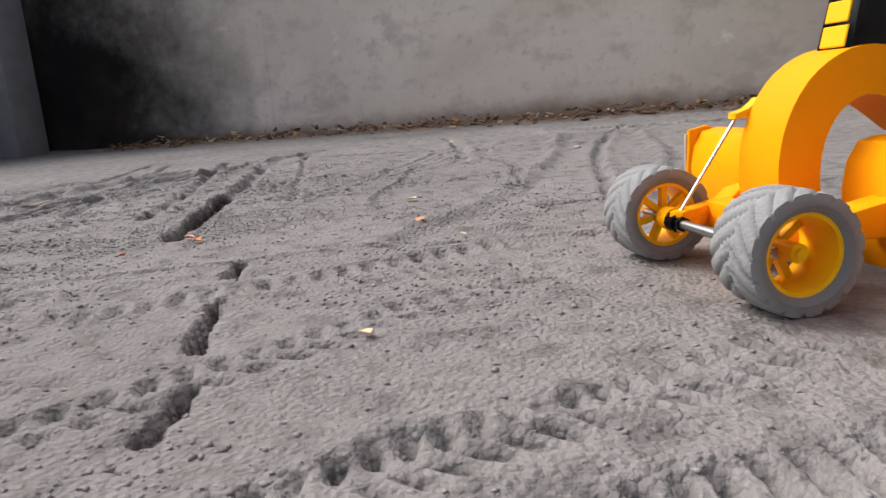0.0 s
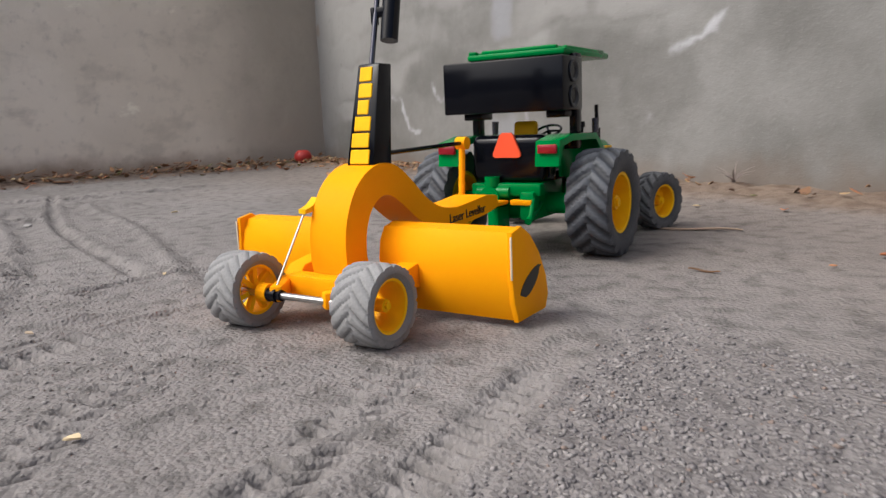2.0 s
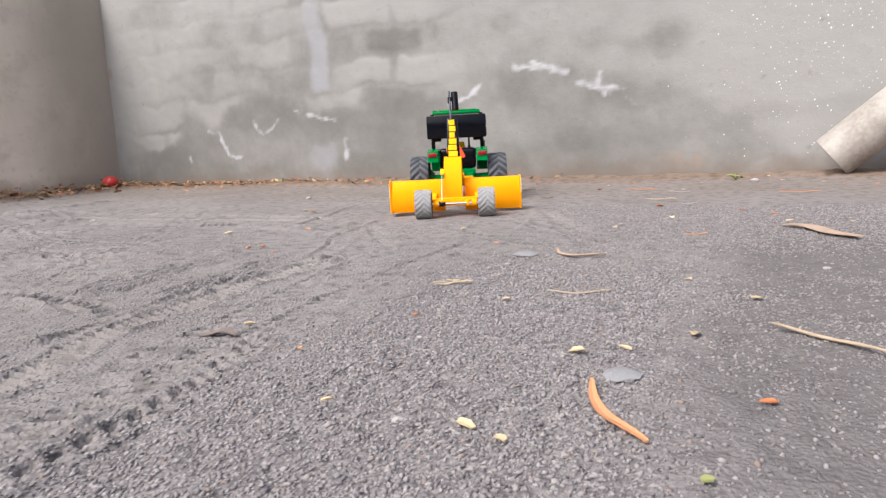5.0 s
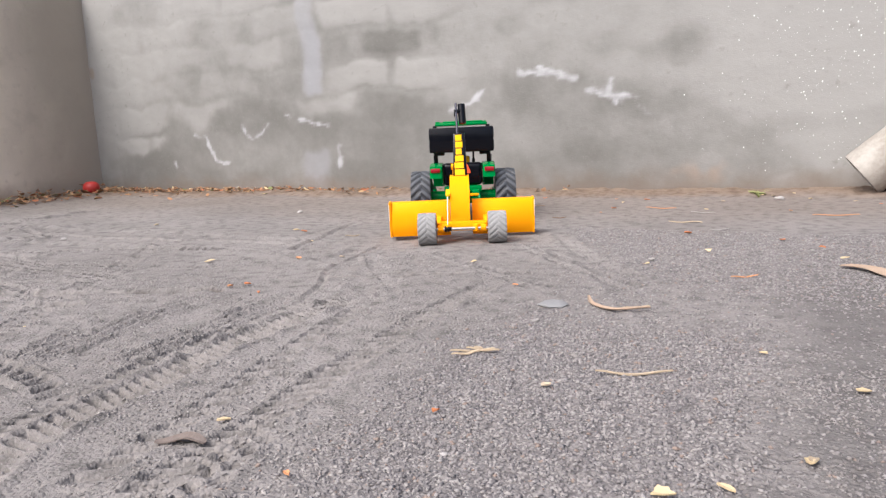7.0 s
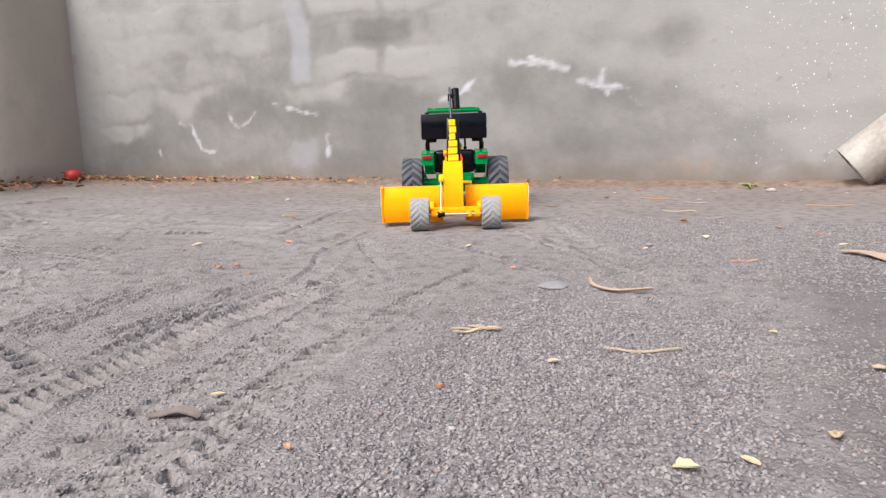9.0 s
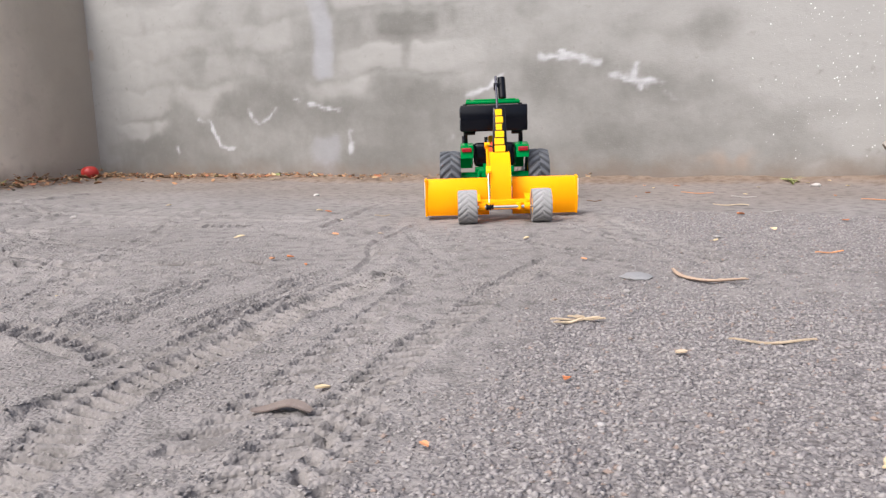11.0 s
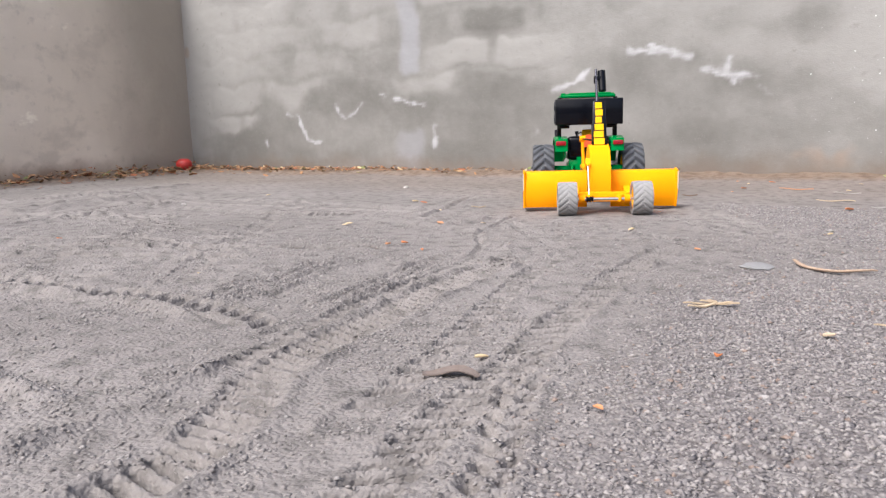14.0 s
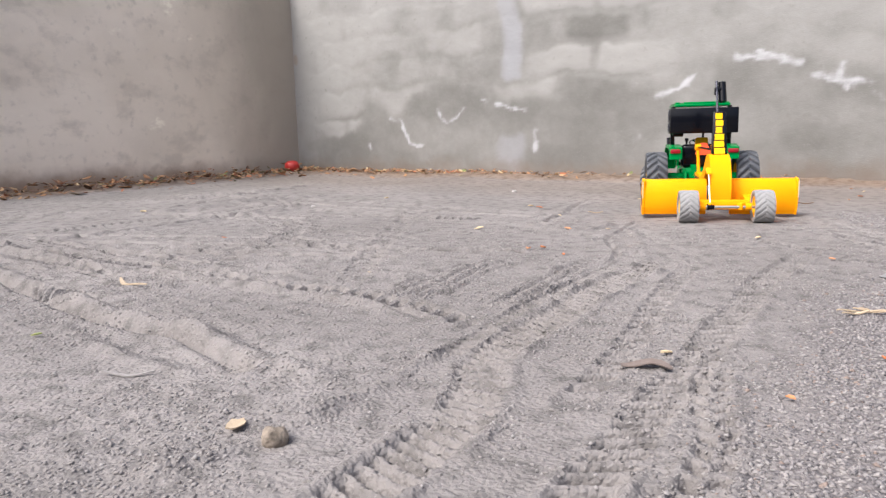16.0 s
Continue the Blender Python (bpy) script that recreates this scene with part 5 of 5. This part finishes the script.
        part("bracket", bm, BLACK, sp)
    return t


mat_lens = mat("clear_lens", (0.6, 0.6, 0.58), 0.15)
TYRE_DUSTY2 = mat("dusty_front_tyre", (0.165, 0.163, 0.165), 0.9, second=(0.08, 0.08, 0.082), scale=70, fine=700, bump=0.3, amount=0.9, groove=(0.045, 0.045, 0.048))
build_leveller()
build_tractor()


# ---- pipe ----
def build_pipe():
    a, d = Vector((0.028, 1.556, 0.036)), Vector((0.765, 0.030, 0.645)).normalized()
    bm = bmesh.new()
    seg, ln = 40, 1.25
    q = d.to_track_quat("X", "Z").to_matrix().to_4x4()
    lathe(bm, [(0.0, 0.0415), (0.002, 0.0430), (ln, 0.0430), (ln, 0.0375), (0.0, 0.0375)], seg)
    bmesh.ops.transform(bm, matrix=Matrix.Translation(a) @ q, verts=bm.verts[:])
    return tagged(link("pipe", bm, PIPE, True), "weathered grey-white pipe leaning against the block wall", "pipe")


build_pipe()


# ---- loose bits on the ground ----
def ground_z(x, y):
    return float(laid(np.array([x]), np.array([y]))[0])


def strip_bm(pts, wide, thick, curl=0.0, n=6, taper=True, lift=0.0, rs=random):
    """A flat curling strip through ground points (x, y)."""
    line = smooth_line([(*p, 0) for p in pts], n)
    bm = bmesh.new()
    rows = []
    base = [max(ground_z(q.x, q.y) for q in some) for some in (line[: len(line) // 2 : 2], line[len(line) // 2 :: 2])]
    for i, p in enumerate(line):
        d = (line[min(i + 1, len(line) - 1)] - line[max(i - 1, 0)])
        d = d / max(d.length, 1e-9)
        f = i / (len(line) - 1)
        w = wide * ((0.25 + 0.9 * math.sin(math.pi * min(1, max(0, f * 0.92 + 0.04)))) if taper else (0.9 + 0.2 * math.sin(9 * f)))
        z = base[0] + (base[1] - base[0]) * f + 0.0016 + lift * math.sin(math.pi * f) + 0.001 * math.sin(7 * f + wide * 900)
        side = Vector((-d.y, d.x, 0)) * w
        c = curl * w
        rows.append([bm.verts.new(v) for v in (Vector((p.x, p.y, z + c)) + side, Vector((p.x, p.y, z)), Vector((p.x, p.y, z + c)) - side, Vector((p.x, p.y, z + c - thick)) - side * 0.96, Vector((p.x, p.y, z - thick)), Vector((p.x, p.y, z + c - thick)) + side * 0.96)])
    for a, b in zip(rows[:-1], rows[1:]):
        for j in range(6):
            bm.faces.new((a[j], a[(j + 1) % 6], b[(j + 1) % 6], b[j]))
    bm.faces.new(rows[0][::-1])
    bm.faces.new(rows[-1])
    return bm


def lay(name, bm, material, label, category, group=""):
    return tagged(link(name, bm, material, True), label, category, group)


LEAF_TAN = mat("tan_dry_leaf", (0.40, 0.295, 0.215), 0.8, second=(0.29, 0.20, 0.14), scale=120, bump=0.3)
LEAF_DARK = mat("dark_brown_leaf", (0.21, 0.17, 0.15), 0.8, second=(0.07, 0.05, 0.04), scale=120, bump=0.3)
lay("peel_strip", strip_bm([(-0.090, 0.317), (-0.083, 0.296), (-0.071, 0.276), (-0.053, 0.259)], 0.0020, 0.0010, 0.35), PEEL, "curled orange-brown bark strip on grey grit", "bark strip")
lay("straw", strip_bm([(-0.168, 0.483), (-0.150, 0.489), (-0.127, 0.500)], 0.0011, 0.0007), STRAW, "thin pale straw on grey grit", "straw")
twig = tagged(link("twig", strip_bm([(-0.222, 0.668), (-0.212, 0.645), (-0.188, 0.628), (-0.166, 0.640)], 0.0021, 0.0006, 0.5), LEAF_TAN, True), "curved dry tan leaf stalk with a side shoot", "twig")
part("side_shoot", strip_bm([(-0.186, 0.632), (-0.178, 0.648), (-0.168, 0.650)], 0.0012, 0.0006), STRAW, twig)
lay("long_leaf", strip_bm([(-0.030, 0.850), (-0.004, 0.838), (0.018, 0.796), (0.040, 0.770)], 0.0078, 0.0006, 0.22), LEAF_TAN, "long dry pinkish-brown leaf blade on dust", "leaf")
lay("long_leaf", strip_bm([(-0.020, 0.436), (0.008, 0.418), (0.035, 0.397)], 0.0017, 0.0006, 0.45), STRAW, "long dry yellow leaf blade on grey grit", "leaf")
lay("leaf_curl", strip_bm([(-0.341, 0.318), (-0.330, 0.325), (-0.317, 0.327)], 0.0036, 0.0007, 0.35), LEAF_DARK, "dark brown curled dry leaf on dust", "leaf")
lay("straw", strip_bm([(-0.80, 0.300), (-0.778, 0.292), (-0.752, 0.296)], 0.0017, 0.001), STRAW, "thin pale straw on stone dust", "straw")
lay("straw", strip_bm([(-0.572, 0.160), (-0.557, 0.167), (-0.545, 0.176)], 0.0010, 0.0008), CHIP_WHITE, "thin whitish straw on stone dust", "straw")
lay("bark_strip", strip_bm([(-0.559, 1.295), (-0.52, 1.310), (-0.484, 1.334)], 0.0026, 0.001, 0.3), LEAF_TAN, "pinkish bark strip by the wall", "bark strip")
lay("straw", strip_bm([(-0.237, 1.159), (-0.213, 1.160), (-0.190, 1.153)], 0.0024, 0.0008), STRAW, "thin tan straw on grey dust", "straw")
lay("straw", strip_bm([(-0.172, 1.085), (-0.149, 1.089)], 0.0022, 0.0008), CHIP_WHITE, "thin whitish straw on grey dust", "straw")
for a, b in (((-0.266, 0.492), (-0.240, 0.506)), ((-0.262, 0.486), (-0.248, 0.498)), ((-0.258, 0.500), (-0.236, 0.503))):
    lay("straw", strip_bm([a, ((a[0] + b[0]) / 2, (a[1] + b[1]) / 2 + 0.002), b], 0.0013, 0.0007, 0.3), STRAW, "short tan straw splinter on grey grit", "straw", "straw splinters")

LEAVES = [
    (-0.124, 0.252, 0.0075, LEAF_PALE),
    (-0.193, 0.252, 0.0052, LEAF_PALE),
    (-0.105, 0.243, 0.0040, LEAF_PALE),
    (-0.024, 0.209, 0.0060, LEAF_PALE),
    (-0.029, 0.237, 0.0045, LEAF_GREEN),
    (-0.047, 0.165, 0.0065, LEAF_PALE),
    (-0.139, 0.132, 0.0040, PEEL),
    (-0.110, 0.358, 0.0045, LEAF_PALE),
    (-0.057, 0.406, 0.0050, LEAF_PALE),
    (-0.015, 0.317, 0.0065, LEAF_RUST),
    (-0.087, 0.371, 0.0060, LEAF_PALE),
    (-0.108, 0.355, 0.0065, LEAF_PALE),
    (-0.056, 0.407, 0.0045, STRAW),
    (-0.032, 0.503, 0.0060, LEAF_PALE),
    (-0.187, 0.450, 0.0050, STRAW),
    (-0.082, 0.555, 0.0040, LEAF_PALE),
    (-0.387, 0.800, 0.0055, LEAF_PALE),
    (-0.155, 0.913, 0.0070, LEAF_PALE),
    (-0.043, 0.961, 0.0060, LEAF_RUST),
    (-0.763, 0.988, 0.0100, LEAF_RUST),
    (-0.259, 0.316, 0.0045, PEEL),
    (-0.329, 0.352, 0.0050, LEAF_PALE),
    (-0.452, 0.158, 0.0125, STRAW),
    (-0.677, 0.174, 0.0050, LEAF_GREEN),
    (-0.780, 0.990, 0.0080, LEAF_PALE),
]
LEAVES += [
    (-0.252, 0.505, 0.0055, STRAW),
    (-1.876, 0.800, 0.0220, STRAW),
    (-1.93, 0.945, 0.0240, PEEL),
    (-0.300, 0.700, 0.0045, PEEL),
    (-0.230, 0.400, 0.0040, LEAF_RUST),
    (-0.640, 0.450, 0.0045, LEAF_PALE),
    (-0.140, 1.535, 0.0180, LEAF_GREEN),
    (-0.66, 1.15, 0.007, LEAF_PALE),
    (-1.10, 1.00, 0.007, LEAF_PALE),
    (-1.30, 0.62, 0.008, LEAF_PALE),
    (-0.95, 0.52, 0.006, LEAF_RUST),
    (-0.35, 1.30, 0.008, LEAF_RUST),
    (0.06, 0.62, 0.006, LEAF_PALE),
    (0.10, 0.95, 0.007, LEAF_PALE),
    (-0.52, 0.60, 0.004, LEAF_RUST),
]


def leaf_bm(x, y, r, rs, curl=None):
    """A small torn leaf: ragged, cupped, with a rib."""
    bm = bmesh.new()
    n, a0 = 11, rs.random() * 6.28
    el = rs.uniform(0.4, 0.8)
    curl = rs.uniform(0.15, 0.5) if curl is None else curl
    z0 = ground_z(x, y) + 0.0016
    ring_t, ring_b = [], []
    for i in range(n):
        a = 2 * math.pi * i / n
        q = r * rs.uniform(0.72, 1.12)
        u, v = q * math.cos(a), q * el * math.sin(a)
        px, py = u * math.cos(a0) - v * math.sin(a0), u * math.sin(a0) + v * math.cos(a0)
        z = z0 + curl * abs(v) + 0.12 * u
        ring_t.append(bm.verts.new((x + px, y + py, z + 0.0007)))
        ring_b.append(bm.verts.new((x + px * 0.97, y + py * 0.97, z)))
    ct, cb = bm.verts.new((x, y, z0 + 0.0006)), bm.verts.new((x, y, z0 - 0.0001))
    for i in range(n):
        j = (i + 1) % n
        bm.faces.new((ct, ring_t[i], ring_t[j]))
        bm.faces.new((cb, ring_b[j], ring_b[i]))
        bm.faces.new((ring_t[i], ring_b[i], ring_b[j], ring_t[j]))
    return bm


WORDS = {"pale_dry_leaf": "small pale dry leaf scrap on stone dust", "rust_dry_leaf": "small rust-coloured dry leaf scrap on stone dust", "olive_leaf": "small olive-green leaf scrap on stone dust", "dry_straw": "small yellow dry leaf scrap on stone dust", "orange_peel_strip": "small orange-brown bark scrap on stone dust"}
rs = random.Random(11)
for x, y, r, m in LEAVES:
    lay("leaf_scrap", leaf_bm(x, y, r * (0.68 if r < 0.015 else 1), rs), m, WORDS[m.name], "leaf", "leaf scraps on the ground")


def stone(x, y, r, flat, rs, sub=2):
    bm = bmesh.new()
    bmesh.ops.create_icosphere(bm, subdivisions=sub, radius=r)
    ph = rs.random() * 50
    for v in bm.verts:
        v.co *= 1 + 0.32 * noise.noise(v.co / r * 1.1 + Vector((ph, ph, 0)))
        v.co.z *= flat
        v.co += Vector((x, y, ground_z(x, y) + r * flat * 0.45))
    return bm


lay("stone_flake", stone(-0.079, 0.332, 0.0095, 0.22, rs), PEBBLE, "thin pale grey stone flake on grey grit", "stone")
lay("pebble", stone(-0.244, 0.640, 0.0115, 0.22, rs), PEBBLE, "pale grey flat pebble on grey grit", "pebble")
for x, y, r in ((-0.206, 0.860, 0.0055), (-0.24, 0.585, 0.0042), (-0.155, 0.25, 0.004), (-1.30, 0.86, 0.006), (-1.12, 0.83, 0.007), (-0.205, 0.36, 0.003), (0.01, 0.62, 0.004), (-0.95, 1.22, 0.008), (-0.10, 1.47, 0.012)):
    lay("stone_chip", stone(x, y, r * 0.7, 0.5, rs), CHIP_WHITE, "small whitish stone chip on the ground", "stone", "stone chips")

CLOD = mat("tan_earth_clod", (0.30, 0.25, 0.20), 0.95, second=(0.05, 0.04, 0.03), scale=160, bump=0.8, bump_scale=300, amount=0.9)
lay("earth_clod", stone(-0.424, 0.156, 0.0058, 0.85, random.Random(5), 3), CLOD, "tan and dark brown lump of earth on stone dust", "earth clod")

# red fruit by the corner
bm = bmesh.new()
bmesh.ops.create_uvsphere(bm, u_segments=24, v_segments=16, radius=0.024)
for v in bm.verts:
    v.co.z *= 0.86
    k = math.hypot(v.co.x, v.co.y) / 0.024
    v.co.z -= 0.006 * max(0, 1 - k * 2.2) * (1 if v.co.z > 0 else -0.4)
    v.co += Vector((XW + 0.075, 1.545, ground_z(XW + 0.075, 1.545) + 0.019))
lay("red_fruit", bm, mat("red_skin", (0.50, 0.035, 0.03), 0.45, second=(0.30, 0.03, 0.02), scale=60), "small dull red fruit lying in litter by the wall", "fruit")


# more small scraps strewn over the dust, thinner away from the wall
rs = random.Random(29)
STREWN = [LEAF_PALE, PEEL, LEAF_RUST, STRAW, LEAF_PALE]
for _ in range(46):
    x, y = rs.uniform(-0.75, 0.25), 1.52 - 0.95 * rs.random() ** 1.4
    if math.hypot(x - TX, y - TY) < 0.16 or math.hypot(x - TX + 0.14, y - TY - 0.30) < 0.17:
        continue
    m = STREWN[rs.randrange(5)]
    lay("leaf_scrap", leaf_bm(x, y, rs.uniform(0.0022, 0.0060), rs), m, WORDS[m.name], "leaf", "leaf scraps on the ground")
for x, y, dx, dy, m, words in (
    (-0.30, 1.32, 0.050, -0.006, PEEL, "thin pinkish bark strip on grey dust"),
    (-0.05, 1.25, 0.060, 0.010, PEEL, "thin pinkish bark strip on grey dust"),
    (-0.22, 1.265, 0.035, 0.002, CHIP_WHITE, "thin whitish straw on grey dust"),
    (-0.12, 0.78, 0.022, 0.012, PEEL, "thin pinkish bark strip on grey dust"),
    (-0.42, 1.18, 0.022, 0.004, LEAF_BROWN, "thin dark brown stalk on grey dust"),
    (0.10, 0.70, 0.030, -0.012, STRAW, "thin pale straw on stone dust"),
    (-0.66, 0.95, 0.020, 0.008, STRAW, "thin pale straw on stone dust"),
):
    lay("straw", strip_bm([(x, y), (x + dx * 0.5, y + dy * 0.5 + 0.003), (x + dx, y + dy)], 0.0012, 0.0008, 0.3), m, words, "straw")


def build_weed(name, x, y, tall, n, material, label, seed):
    """A tuft of thin curved blades springing from one root."""
    r = random.Random(seed)
    root = new(name)
    root.empty_display_size = 0.01
    root.location = (x, y, ground_z(x, y))
    tagged(root, label, "weed")
    for _ in range(n):
        a, lean, h = r.random() * 6.28, r.uniform(0.3, 1.1), tall * r.uniform(0.5, 1.0)
        bm = bmesh.new()
        rows = []
        for i in range(6):
            f = i / 5
            w = 0.0016 * (1 - f) + 0.0002
            p = Vector((math.cos(a) * lean * h * f ** 1.4, math.sin(a) * lean * h * f ** 1.4, h * (f - 0.45 * f * f * lean) - 0.001))
            side = Vector((-math.sin(a), math.cos(a), 0)) * w
            rows.append([bm.verts.new(p + side), bm.verts.new(p + Vector((0, 0, w * 0.6))), bm.verts.new(p - side)])
        for p, q in zip(rows[:-1], rows[1:]):
            for j in range(3):
                bm.faces.new((p[j], p[(j + 1) % 3], q[(j + 1) % 3], q[j]))
        part("blade", bm, material, root)
    return root


build_weed("dry_weed", -0.690, 1.615, 0.036, 11, LEAF_DARK, "dark dry weed tuft at the wall foot", 3)
build_weed("green_sprout", -0.135, 1.500, 0.026, 7, LEAF_GREEN, "small green sprout in brown soil by the wall", 5)


def build_litter(n, seed):
    """Dead leaves and twiglets heaped along the foot of the walls, in one mesh."""
    r = random.Random(seed)
    bm = bmesh.new()
    for _ in range(n):
        if r.random() < 0.62:
            x, y = XW + 0.02 + abs(r.gauss(0, 0.07)), r.uniform(-0.55, 1.60)
        else:
            x, y = XW + 0.03 + abs(r.gauss(0, 0.55)), YN - 0.015 - abs(r.gauss(0, 0.05))
        s = r.uniform(0.003, 0.010) * (1.8 if x < XW + 0.12 and r.random() < 0.3 else 1)
        z = ground_z(x, y) + 0.001 + r.random() * (0.007 + 0.024 * math.exp(-(x - XW) / 0.05))
        m = Matrix.Translation((x, y, z)) @ Euler((r.uniform(-0.5, 0.5), r.uniform(-0.5, 0.5), r.random() * 6.28)).to_matrix().to_4x4()
        w = s * r.uniform(0.22, 0.6)
        k = s * r.uniform(0.0, 0.4)
        top = [bm.verts.new(m @ Vector(p)) for p in ((-s, 0, k), (-s * 0.3, w, k * 0.4), (s * 0.5, w * 0.8, 0), (s, 0, k), (s * 0.4, -w, 0.2 * k), (-s * 0.4, -w * 0.9, k * 0.3))]
        low = [bm.verts.new(v.co - Vector((0, 0, 0.0008))) for v in top]
        bm.faces.new(top)
        bm.faces.new(low[::-1])
        for i in range(6):
            bm.faces.new((top[i], low[i], low[(i + 1) % 6], top[(i + 1) % 6]))
    return lay("leaf_litter", bm, LITTER, "brown and tan dead leaves heaped along the wall foot", "leaf litter")


build_litter(1700, 21)["kind"] = "stuff"
